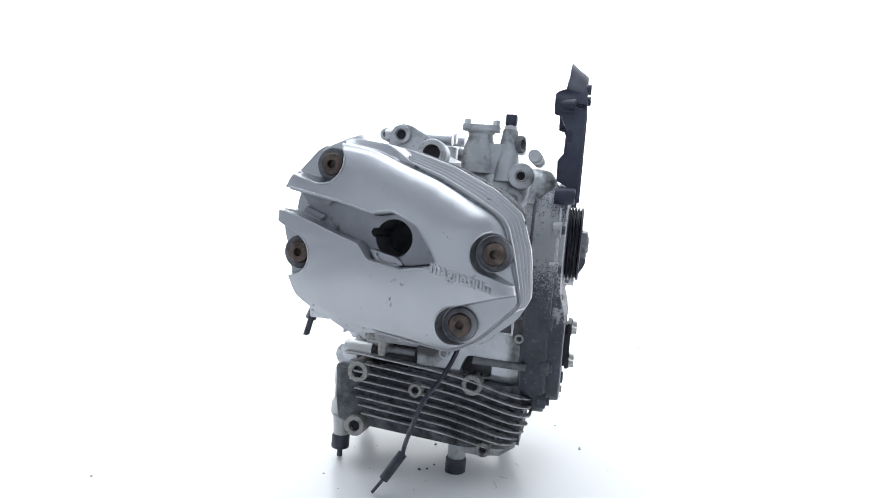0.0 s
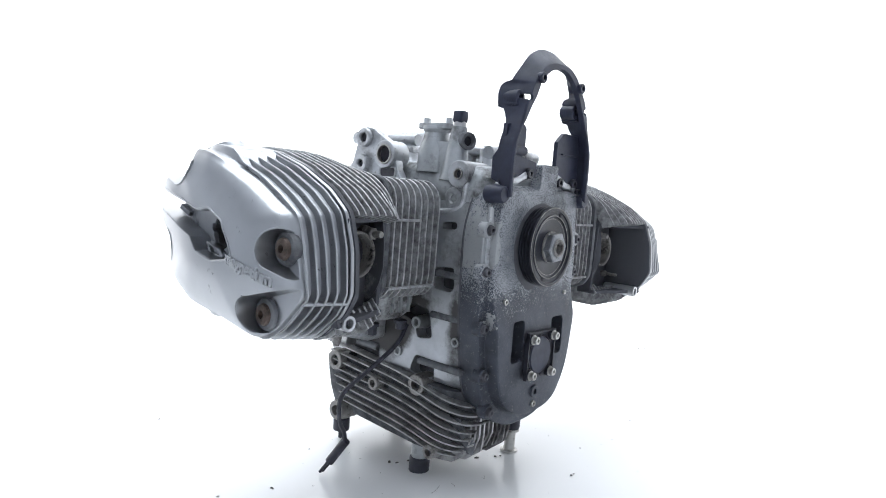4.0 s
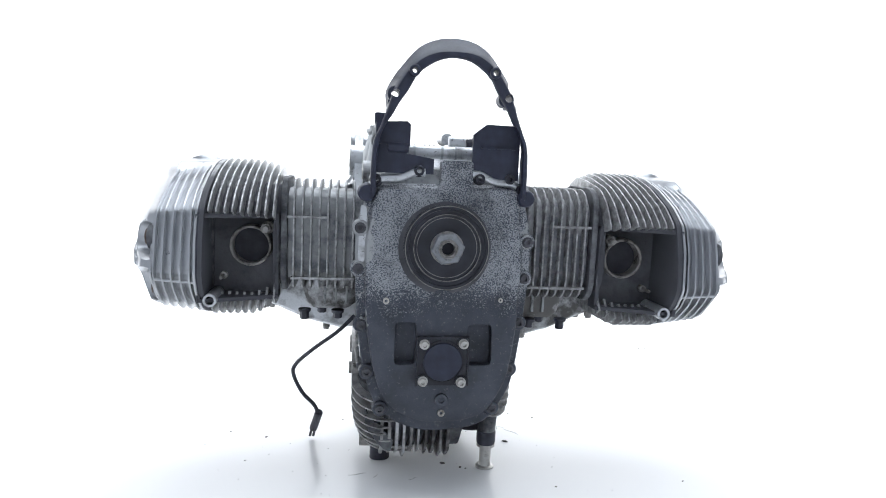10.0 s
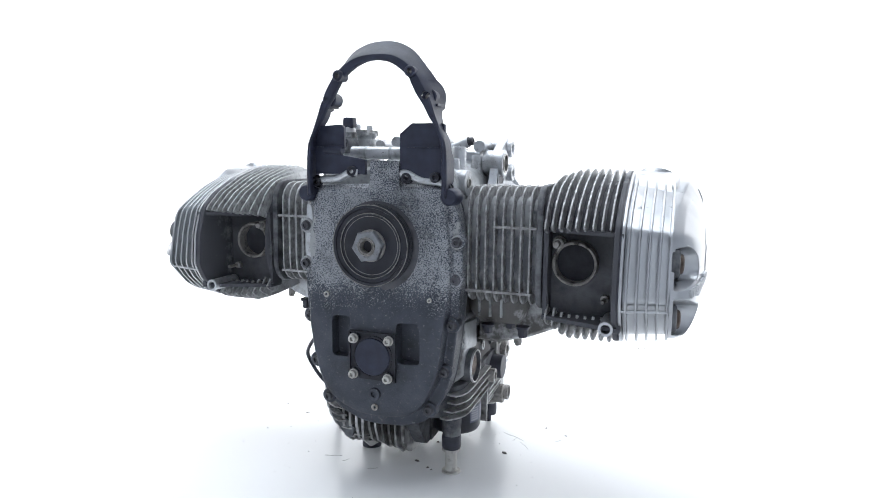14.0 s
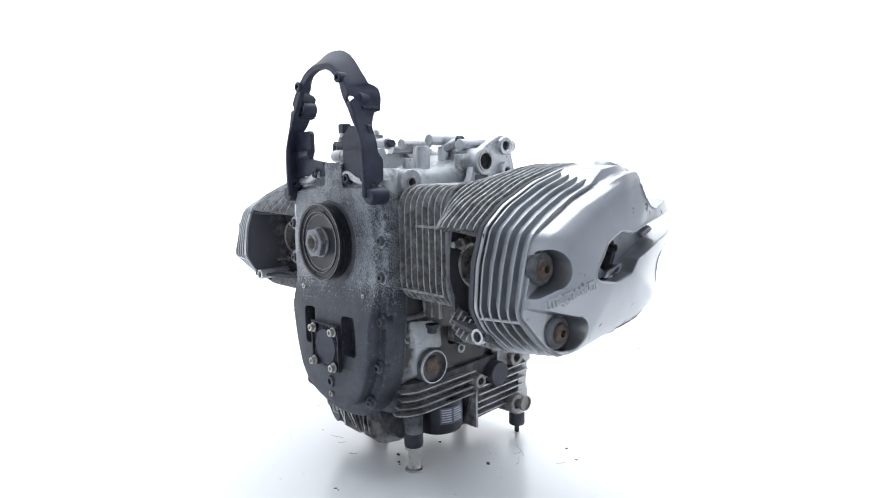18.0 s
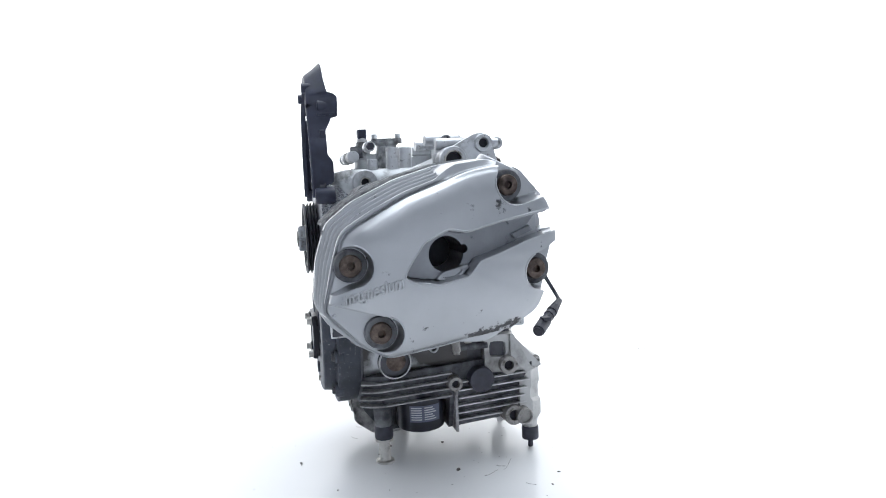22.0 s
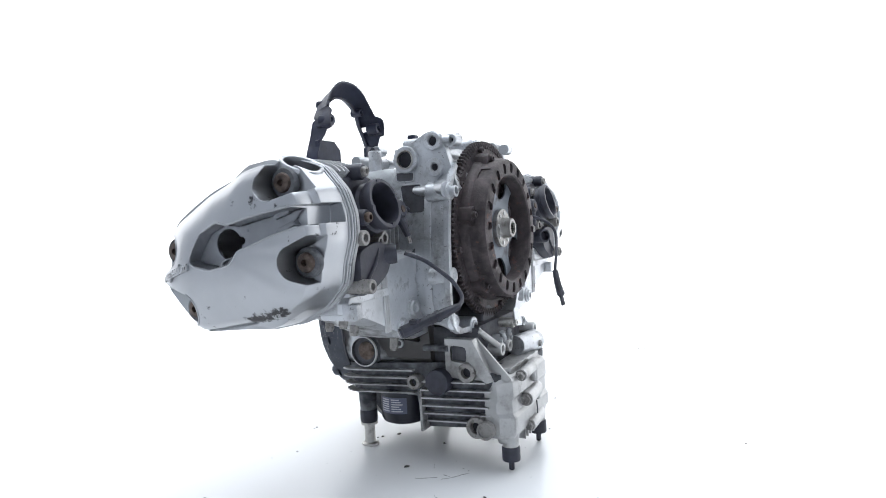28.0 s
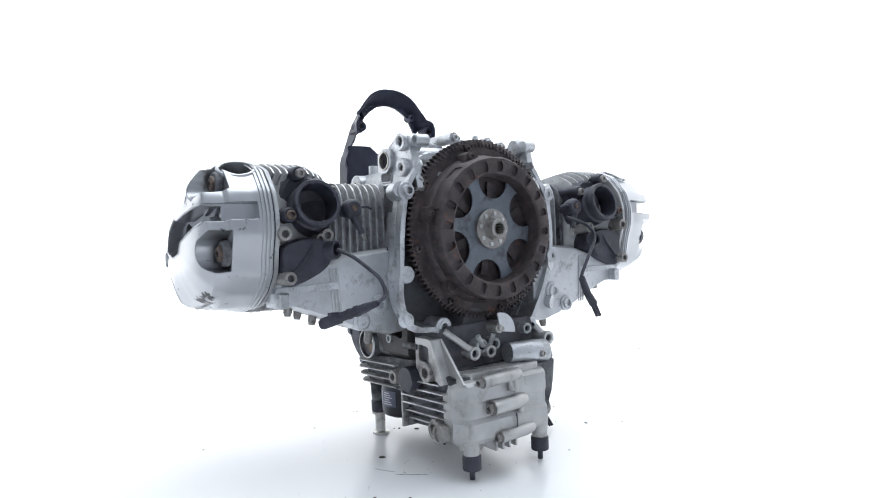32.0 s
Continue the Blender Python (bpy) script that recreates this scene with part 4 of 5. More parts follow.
    for i in range(9):
        u = .2155 + .0095 * i
        t = min(1, (u - .178) / .062)
        ol = scaled(blend(BAR, COP, t), 1.02)
        put("fin", fin_strip(ol, u, 40, 163, .80, .0032), M_HFIN, head)
        put("fin", fin_strip(ol, u, 227, 278, .80, .0032), M_HFIN, head)
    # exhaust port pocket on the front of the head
    # back sheet coloured dark for the shade inside the recess
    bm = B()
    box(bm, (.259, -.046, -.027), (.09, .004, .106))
    pk = put("exhaust_pocket", bm, M_CAVITY, head, "dark recess round the exhaust port")
    for z in (.0275, -.0805):
        bm = B()
        prism(bm, [(.2105, -.044), (.306, -.044), (.306, -.113 if z > 0 else -.108), (.2105, -.072)], "z", z - .0025, z + .0025)
        put("pocket_wall", bm, M_HEAD, pk)
    for u, yf in ((.2105, -.071), (.302, -.111)):
        bm = B()
        prism(bm, [(-.044, .028), (yf, .028), (yf + .004, -.081), (-.044, -.081)], "x", u, u + .005)
        put("pocket_wall", bm, M_HEAD, pk)
    bm = B()
    lathe(bm, [(.0275, 0), (.0272, .016), (.0265, .019), (.0250, .0195), (.0235, .018), (.023, -.03), (0, -.03)], (.247, -.047, -.014), (0, -1, .0), 36)
    put("exhaust_port", bm, M_PORT, pk, "round exhaust port flange")
    # dark disc closes the port, its depth shown by colour alone
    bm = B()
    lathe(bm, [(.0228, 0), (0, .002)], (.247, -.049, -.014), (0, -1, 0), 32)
    put("port_bore", bm, M_HOLE_SHADE, pk)
    for u, z, r, h in ((.2265, .010, .0085, .032), (.283, -.056, .005, .028)):
        bm = B()
        lathe(bm, [(r, 0), (r, .010), (r * .5, .011), (r * .5, h), (r * .42, h + .002), (0, h + .002)], (u, -.046, z), (0, -1, 0), 12)
        st = put("stud", bm, M_STUD, pk, "corroded exhaust stud")
        if r > .006:
            bm = B()
            hexhead(bm, (u + .001, -.062, z), (0, -1, 0), .0075, .007, False)
            put("nut", bm, M_STUD, pk)
    bm = B()
    lathe(bm, [(.0085, -.05), (.0085, .004), (.0055, .004), (.0055, -.01), (0, -.01)], (.2905, -.104, -.0795), (0, -1, 0), 18)
    put("dowel_tube", bm, M_ALU2, head)
    # gasket and cover
    bm = B()
    rings(bm, [line(.2960, COP, .985), line(.2965, COP, 1.0), line(.3018, COP, 1.0), line(.3022, COP, .985)])
    put("gasket_plate", bm, M_HEAD, head)
    bm = B()
    rings(bm, [line(.3020, COP, .992), line(.3042, COP, .992)])
    put("gasket", bm, M_RUBBER, head, "thin black cover gasket")
    bm = B()
    skin = [cover_rows(i) for i in range(NP)]
    rows = [[V(*p[k]) for p in skin] for k in range(len(skin[0]))]
    cover = put("valve_cover", rings(bm, rows), M_COVER_B if s > 0 else M_COVER, engine, "silver painted magnesium valve cover with scuffs", 40)
    cutters = []

    def world_cut(bm):
        bm.transform(xf)
        cutters.append(bm)

    bm = B()
    lathe(bm, [(.0205, -.015), (.0205, .05)], FILLER, FILLER_D, 40)
    world_cut(bm)
    channel = [(-.0450, -.0140), (-.0390, -.002), (-.0240, .0185), (.000, .0295), (.0186, .0260), (.0512, .0340), (.1024, .0430), (.15, .050), (.15, .0280), (.1102, .0215), (.0783, .0130), (.0496, .0030), (.0297, -.003), (.0185, -.0172), (-.0120, -.0235), (-.0370, -.0190)]
    depth = lambda y: .3760 - .10 * max(0, y)
    bm = B()
    rings(bm, [[V(depth(y) - .003, y * .97, .003 + (z - .003) * .90) for y, z in channel], [V(.43, y * 1.01, .003 + (z - .003) * 1.03) for y, z in channel]])
    world_cut(bm)
    bm = B()
    prism(bm, [(.1020, .0215), (.14, .0240), (.14, .0480), (.1020, .0422)], "x", .3220, .41)
    world_cut(bm)
    bm = B()
    lathe(bm, [(.0178, 0), (.0178, .12)], (.30, .001, .004), (1, 0, 0), 36)
    world_cut(bm)
    bm = B()
    lathe(bm, [(.0045, 0), (.0045, .12)], (.300, .019, .008), (1, 0, 0), 14)
    world_cut(bm)
    for (y, z), (a1, a2), (uf, slope) in zip(BOLTS, OPEN, SEATS):
        bm = B()
        lathe(bm, [(.0180, 0), (.0195, .014), (.0215, .09)], (uf, y, z), (1, 0, 0), 32)
        world_cut(bm)
        # the pocket runs out over the edge of the cover
        q1, q2, qm = radians(a1), radians(a2), radians((a1 + a2) / 2)
        rows = []
        for u0, r in ((uf + .0002, .0160), (uf + .008, .0180), (.43, .0225)):
            rows.append([V(u0 - (slope if k else 0), y + r * ox + k * dx, z + r * oz_ + k * dz) for ox, oz_, dx, dz, k in (
                (math.sin(q1), -math.cos(q1), math.cos(q1), math.sin(q1), 0), (math.sin(q1), -math.cos(q1), math.cos(q1), math.sin(q1), .07), (0, 0, math.cos(qm), math.sin(qm), .09),
                (-math.sin(q2), math.cos(q2), math.cos(q2), math.sin(q2), .07), (-math.sin(q2), math.cos(q2), math.cos(q2), math.sin(q2), 0))])
        bm = B()
        rings(bm, rows)
        world_cut(bm)
    cut(cover, *cutters)
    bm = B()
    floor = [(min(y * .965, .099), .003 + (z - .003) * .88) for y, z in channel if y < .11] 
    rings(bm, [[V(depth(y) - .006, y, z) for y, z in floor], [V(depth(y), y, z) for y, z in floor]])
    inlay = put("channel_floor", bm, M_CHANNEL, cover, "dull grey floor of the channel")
    k = B()
    lathe(k, [(.0178, 0), (.0178, .12)], (.30, .001, .004), (1, 0, 0), 36)
    k.transform(xf)
    k2 = B()
    lathe(k2, [(.0045, 0), (.0045, .12)], (.300, .019, .008), (1, 0, 0), 14)
    k2.transform(xf)
    cut(inlay, k, k2)
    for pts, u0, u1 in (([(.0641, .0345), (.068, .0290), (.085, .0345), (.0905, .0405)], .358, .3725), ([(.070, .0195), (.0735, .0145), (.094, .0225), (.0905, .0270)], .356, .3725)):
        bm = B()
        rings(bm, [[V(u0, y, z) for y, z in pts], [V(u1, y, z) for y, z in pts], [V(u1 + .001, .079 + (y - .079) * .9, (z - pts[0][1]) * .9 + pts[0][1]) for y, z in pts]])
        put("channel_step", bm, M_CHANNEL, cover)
    # small raised loop beside the plug well
    loop = [(-.0125, -.0205), (-.0050, -.0125), (.0060, -.0105), (.0205, -.0065), (.0225, -.0100), (.0140, -.0185), (.0000, -.0210)]
    bm = B()
    rings(bm, [[V(u, y, z) for y, z in softened(loop, .003)] for u in (.371, .3805)] + [[V(.3815, y, z) for y, z in softened(scaled(loop, .90, (.004, -.015)), .003)]]
          + [[V(u, y, z) for y, z in softened(scaled(loop, .62, (.004, -.015)), .002)] for u in (.3815, .3770)])
    put("channel_lip", bm, M_COVER, cover)
    # shade at the bottom of the plug well, painted as a disc
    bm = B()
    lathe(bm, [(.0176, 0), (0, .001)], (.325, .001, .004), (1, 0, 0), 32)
    put("plug_well", bm, M_HOLE_SHADE, cover, "dark spark plug well")
    for (y, z), (u0, _) in zip(BOLTS, SEATS):
        u0 = min(u0, .3570)
        bm = B()
        lathe(bm, [(.0165, 0), (.0165, .006), (.0155, .0080), (.0125, .0088), (.0110, .0088), (.0110, .0)], (u0, y, z), (1, 0, 0), 28, True)
        put("bolt_collar", bm, M_DARKFIN, cover)
        bm = B()
        lathe(bm, [(.0112, 0), (.0112, .0092), (.0100, .0118), (.0065, .0130), (.0040, .0130), (.0036, .007), (0, .007)], (u0, y, z), (1, 0, 0), 28)
        put("cover_bolt", bm, M_RUSTBOLT, cover, "rusty domed cover bolt")
    # thin beads added along the edges to draw their bright highlight lines
    def bead(pts, r=.0010):
        run = []
        for y, z in [*pts, (1, 1)]:
            u = cover_u(y, z)
            if u > .3585:
                run.append((u + .0001, y, z))
                continue
            if len(run) > 3:
                bm = B()
                pipe(bm, run, r, 6, 0)
                put("highlight_bead", bm, M_COVER, cover)
            run = []

    def dense(pts, n=5):
        return [(a[0] + (b[0] - a[0]) * k / n, a[1] + (b[1] - a[1]) * k / n) for a, b in zip(pts, pts[1:]) for k in range(n)] + [pts[-1]]

    edge = softened([(y * 1.003, .003 + (z - .003) * 1.012) for y, z in channel], .004)
    lower = [p for p in edge[len(edge) * 9 // 16:] if p[0] < .108]
    upper = [p for p in edge[:len(edge) * 9 // 16] if p[0] < .108]
    bead(dense(lower + upper))
    for (y, z), (a1, a2) in zip(BOLTS, OPEN):
        bead([(y + .0203 * math.cos(radians(a)), z + .0203 * math.sin(radians(a))) for a in range(a2 + 92, a1 + 270, 8)], .0009)
    for u in RIBS[:4]:
        put("fin", fin_strip(rib_line(u), u, 86, 292, .90, .0034), M_COVER, cover)
    k = round(205 / 360 * NP)
    bm = B()
    pipe(bm, [(u, rib_line(u)[k][0] * .985, rib_line(u)[k][1] * .985) for u in (.306, .32, .335, .356)], .0021, 8, 0)
    put("rib", bm, M_COVER, cover)
    for u, f, r in ((.3075, 1.004, .0016), (.3125, 1.004, .0016), (.3175, .998, .0012)):
        bm = B()
        ks = [k % NP for k in range(-round(66 / 360 * NP), round(58 / 360 * NP) + 1)]
        pipe(bm, [(u, COP[k][0] * f, COP[k][1] * f) for k in ks], r, 8, 0)
        put("rim_bead", bm, M_COVER, cover)
    # oil filler
    bm = B()
    lathe(bm, [(.0265, -.016), (.0258, -.002), (.0248, .0015), (.0232, .0022), (.0208, .0012), (.0199, -.006), (.0199, -.016)], FILLER, FILLER_D, 40, True)
    fl = put("filler_neck", bm, M_COVER, cover)
    bm = B()
    lathe(bm, [(.0203, 0), (0, .0008)], Vector(FILLER) - Vector(FILLER_D).normalized() * .0145, FILLER_D, 32)
    put("filler_bore", bm, M_HOLE_SHADE, fl)
    # raised lettering that follows the face
    cu = bpy.data.curves.new("lettering", "FONT")
    cu.body, cu.size, cu.extrude, cu.space_character = "magnesium", .0168, .0016, 1.02
    cu.offset = .0003
    cu.bevel_depth, cu.bevel_resolution = .0004, 1
    t = new("tmp_text", cu)
    bpy.context.view_layer.update()
    me = bpy.data.meshes.new_from_object(t.evaluated_get(bpy.context.evaluated_depsgraph_get()))
    bpy.data.objects.remove(t)
    me.materials.clear()
    me.materials.append(M_COVER)
    wid = max(v.co.x for v in me.vertices)
    (y0, z0), (y1, z1) = ((-.1010, -.0370), (-.0460, -.0225)) if s > 0 else ((-.0400, -.0210), (-.0960, -.0370))
    ax = Vector((y1 - y0, z1 - z0)) / wid
    for v in me.vertices:
        yy = y0 + ax.x * v.co.x
        zz = z0 + ax.y * v.co.x + v.co.y
        v.co = V(s * (cover_u(yy, zz) + .0010 + v.co.z), yy + oy, zz + oz)
    lt = new("lettering", me)
    lt.parent = cover
    if s < 0:
        me.flip_normals()
    tagged(lt, "raised lettering")
    # intake stub on the back, with its flange and screws
    d = (.04, .96, .24)
    bm = B()
    lathe(bm, [(.036, -.055), (.0335, -.030), (.0315, -.012), (.0285, -.009), (.0285, -.003), (.0318, -.001), (.0318, .007), (.0305, .009), (.0262, .009), (.0252, .0), (.0245, -.03), (0, -.03)], (.2455, .120, .0405), d, 44)
    it = put("intake_stub", bm, M_RUBBER, head, "black rubber intake stub")
    bm = B()
    lathe(bm, [(.0243, 0), (0, .001)], (.2447, .098, .035), d, 32)
    put("stub_bore", bm, M_HOLE_SHADE, it)
    for a in (20, 100, 190, 280):
        bm = B()
        fr = frame_of(d)
        c = V(.2455, .120, .0405) + fr @ V(.0275 * math.cos(radians(a)), .0275 * math.sin(radians(a)), .008)
        box(bm, c, (.006, .003, .005))
        put("stub_lug", bm, M_RUBBER, it)
    bm = B()
    flange = softened([(.205, .060), (.225, .078), (.272, .078), (.290, .045), (.2945, .018), (.288, .008), (.262, .004), (.215, .004)], .007)
    rings(bm, [[V(u, yl, z) for u, z in flange] for yl in (.070, .092)] + [[V(.25 + (u - .25) * .93, .096, .04 + (z - .04) * .93) for u, z in flange]])
    put("stub_flange", bm, M_RUBBER, it)
    for u, yl, z, m in ((.2827, .127, .0265, M_RUSTBOLT), (.214, .106, .060, M_STUD), (.262, .112, .081, M_STUD)):
        bm = B()
        lathe(bm, [(.0105, -.05), (.0098, -.004), (.0085, -.002), (0, -.002)], (u, yl, z), (0, 1, 0), 18)
        put("screw_seat", bm, M_RUBBER, it)
        bm = B()
        lathe(bm, [(.0062, -.004), (.0062, .002), (.0050, .003), (.0034, .003), (.003, .0), (0, .0)], (u, yl, z), (0, 1, 0), 16)
        put("screw", bm, m, it)
    # black cam sensor cover with a round nose
    outline = softened([(.2935, -.012), (.264, -.003), (.238, -.004), (.226, -.012), (.224, -.036), (.236, -.048), (.262, -.060), (.283, -.0665), (.294, -.058)], .008)
    bm = B()
    rings(bm, [[V(u, yl, z) for u, z in outline] for yl in (.060, .114)] + [[V(.26 + (u - .26) * .94, .118, -.032 + (z + .032) * .94) for u, z in outline]])
    cc = put("sensor_cover", bm, M_RUBBER, head, "black plastic sensor cover on the back of the head")
    bm = B()
    lathe(bm, [(.0135, -.03), (.0125, .010), (.0118, .012), (.0092, .012), (.0088, .002), (0, .002)], (.2265, .114, -.0205), (-.55, .83, .05), 24)
    put("cable_gland", bm, M_RUBBER, cc)
    bm = B()
    pipe(bm, [(.250, .117, -.012), (.262, .119, -.030), (.284, .119, -.052)], .0022, 8, 3)
    put("rib", bm, M_RUBBER, cc)
    for u, yl, z, r in ((.2912, .126, .0030, .0092), (.2262, .111, -.0005, .0090), (.2370, .112, -.0040, .0062), (.2882, .130, -.0535, .0085)):
        bm = B()
        lathe(bm, [(r * 1.1, -.05), (r * 1.05, -.012), (r, -.011), (r, .0), (r * .93, .0015), (r * .55, .0015), (r * .5, -.004), (0, -.004)], (u, yl, z), (0, 1, 0), 22)
        bs = put("screw_sleeve", bm, M_STUD, cc)
        bm = B()
        lathe(bm, [(r * .5, 0), (0, .0005)], (u, yl - .0035, z), (0, 1, 0), 16)
        put("screw_socket", bm, M_CAVITY, cc)
    # light castings on the back of the head
    bm = B()
    rings(bm, [[V(u, yl, z) for u, z in softened([(.209, -.064), (.296, -.066), (.300, -.074), (.208, -.074)], .002)] for yl in (.030, .100, .103)])
    put("casting_ledge", bm, M_ALU2, head)
    bm = B()
    rings(bm, [[V(.290 + (u - .290) * g, yl, -.083 + (z + .083) * g) for u, z in softened([(.283, -.073), (.297, -.073), (.296, -.094), (.284, -.092)], .002)] for yl, g in ((.06, 1), (.110, 1), (.112, .85))])
    put("casting_lug", bm, M_ALU2, head)
    # round plug boot with a clip hanging from it
    bm = B()
    lathe(bm, [(.006, -.03), (.0105, -.016), (.0135, -.008), (.0140, -.002), (.0128, .003), (.0095, .006), (.0052, .006), (.0046, .003), (0, .003)], (.1885, .113, .0345), (-.05, .98, .12), 28)
    bt = put("plug_boot", bm, M_RUBBER, head, "black rubber plug boot")
    bm = B()
    hexhead(bm, (.1883, .1165, .0350), (-.05, .98, .12), .0050, .0035, False)
    put("nut", bm, M_RUSTBOLT, bt)
    bm = B()
    pipe(bm, [(.1885, .112, .026), (.183, .116, .012), (.1775, .118, .000)], (.0062, .0040), 10, 4)
    put("boot_tail", bm, M_RUBBER, bt)
    for du in (-.0022, .0022):
        bm = B()
        pipe(bm, [(.178 + du, .118, .002), (.1745 + du, .119, -.010)], .0014, 8, 0)
        put("clip_prong", bm, M_STUD, bt)
    bm = B()
    pipe(bm, [(.178, .112, .036), (.166, .112, .037), (.158, .110, .034)], .0018, 8, 3)
    put("clip_wire", bm, M_RUBBER, bt)
    return cover


def flywheel():
    bm = B()
    n = 112
    pts = []
    for k in range(n):
        for f, r in ((.0, .1268), (.22, .1268), (.38, .1318), (.60, .1318), (.76, .1268)):
            a = 2 * math.pi * (k + f) / n
            pts.append((r * math.cos(a), r * math.sin(a)))
    rows = [[V(x * q, y, z * q) for x, z in pts] for q, y in ((.8, .081), (1, .081), (1, .090), (.955, .0915), (.95, .0895), (.8, .090))]
    ob = part("flywheel", rings(bm, rows), M_RUST, engine, "rusty toothed flywheel ring")
    bm = B()
    lathe(bm, [(.1085, .088), (.1070, .100), (.1045, .103), (.1040, .119), (.1005, .1250), (.092, .1270), (.081, .1270), (.0785, .1252), (.0768, .120), (.0765, .096), (0, .096)], (0, 0, 0), (0, 1, 0), 72)
    hs = part("clutch_housing", bm, M_RUST, ob, "brown rusted clutch housing")
    cs = []
    for k in range(20):
        a = radians(18 * k + 4)
        c = B()
        m = Matrix.Rotation(-a, 4, "Y")
        prism(c, rounded([(.0815, -.0045), (.0965, -.0062), (.0965, .0062), (.0815, .0045)], 1), "y", .1232, .14)
        c.transform(m)
        cs.append(c)
    for k in range(9):
        a = radians(40 * k + 10)
        c = B()
        box(c, (.107, .120, 0), (.010, .03, .022))
        c.transform(Matrix.Rotation(-a, 4, "Y"))
        cs.append(c)
    cut(hs, *cs)
    for k in range(6):
        a = radians(60 * k + 12)
        bm = B()
        prism(bm, rounded([(.094, -.016), (.113, -.010), (.116, 0), (.113, .010), (.094, .016)], 1), "y", .088, .1100)
        bm.transform(Matrix.Rotation(-a, 4, "Y"))
        part("block", bm, M_RUST, hs)
        bm = B()
        screw(bm, (.108 * math.cos(a), .1100, .108 * math.sin(a)), (0, 1, 0), .0048, .005)
        part("screw", bm, M_RUST, hs)
    for k in range(8):
        a = radians(45 * k + 33)
        bm = B()
        lathe(bm, [(.0045, 0), (.0045, .006), (.003, .007), (.002, .007), (.002, .003), (0, .003)], (.1195 * math.cos(a), .089, .1195 * math.sin(a)), (0, 1, 0), 12)
        part("stud", bm, M_RUST, hs)
    # disc with six lobed openings
    bm = B()
    lathe(bm, [(.0758, .1035), (.0758, .1062), (0, .1062)], (0, 0, 0), (0, 1, 0), 60)
    dc = part("clutch_disc", bm, M_BLUESTEEL, ob, "grey steel clutch disc with six openings")
    cs = []
    for k in range(6):
        a = radians(60 * k + 37)
        c = B()
        lathe(c, [(.0262, 0), (.0262, .03)], (.0705 * math.cos(a), .09, .0705 * math.sin(a)), (0, 1, 0), 32)
        cs.append(c)
    cut(dc, *cs)
    for k in range(12):
        a = radians(30 * k + 8)
        bm = B()
        prism(bm, [(.030, -.004), (.068, -.0075), (.068, .0075), (.030, .004)], "y", .0985 + .001 * (k % 2), .1010)
        bm.transform(Matrix.Rotation(-a, 4, "Y"))
        # two fingers get paler steel to stand for glints
        part("spring_finger", bm, M_RUST if k % 6 else M_NUT, ob)
    bm = B()
    lathe(bm, [(.0740, .0955), (.0, .0957)], (0, 0, 0), (0, 1, 0), 40)
    part("pressure_plate", bm, M_RUST, ob)
    bm = B()
    lathe(bm, [(.0288, .1060), (.0288, .1120), (.0282, .1127), (.0160, .1127), (.0146, .115), (.0138, .1265), (.0128, .1275), (.0094, .1275), (.0092, .110), (0, .110)], (0, 0, 0), (0, 1, 0), 40)
    hb = part("splined_hub", bm, M_HUB, ob, "bright riveted clutch hub")
    for k in range(8):
        a = radians(45 * k + 10)
        bm = B()
        lathe(bm, [(.0032, 0), (.003, .0016), (0, .0022)], (.0222 * math.cos(a), .1124, .0222 * math.sin(a)), (0, 1, 0), 10)
        part("rivet", bm, M_FIN, hb)
    for k in range(14):
        a = 2 * math.pi * k / 14
        bm = B()
        box(bm, (.0089 * math.cos(a), .1185, .0089 * math.sin(a)), (.0018, .015, .0018), Matrix.Rotation(-a, 4, "Y"))
        part("spline", bm, M_STEEL, hb)


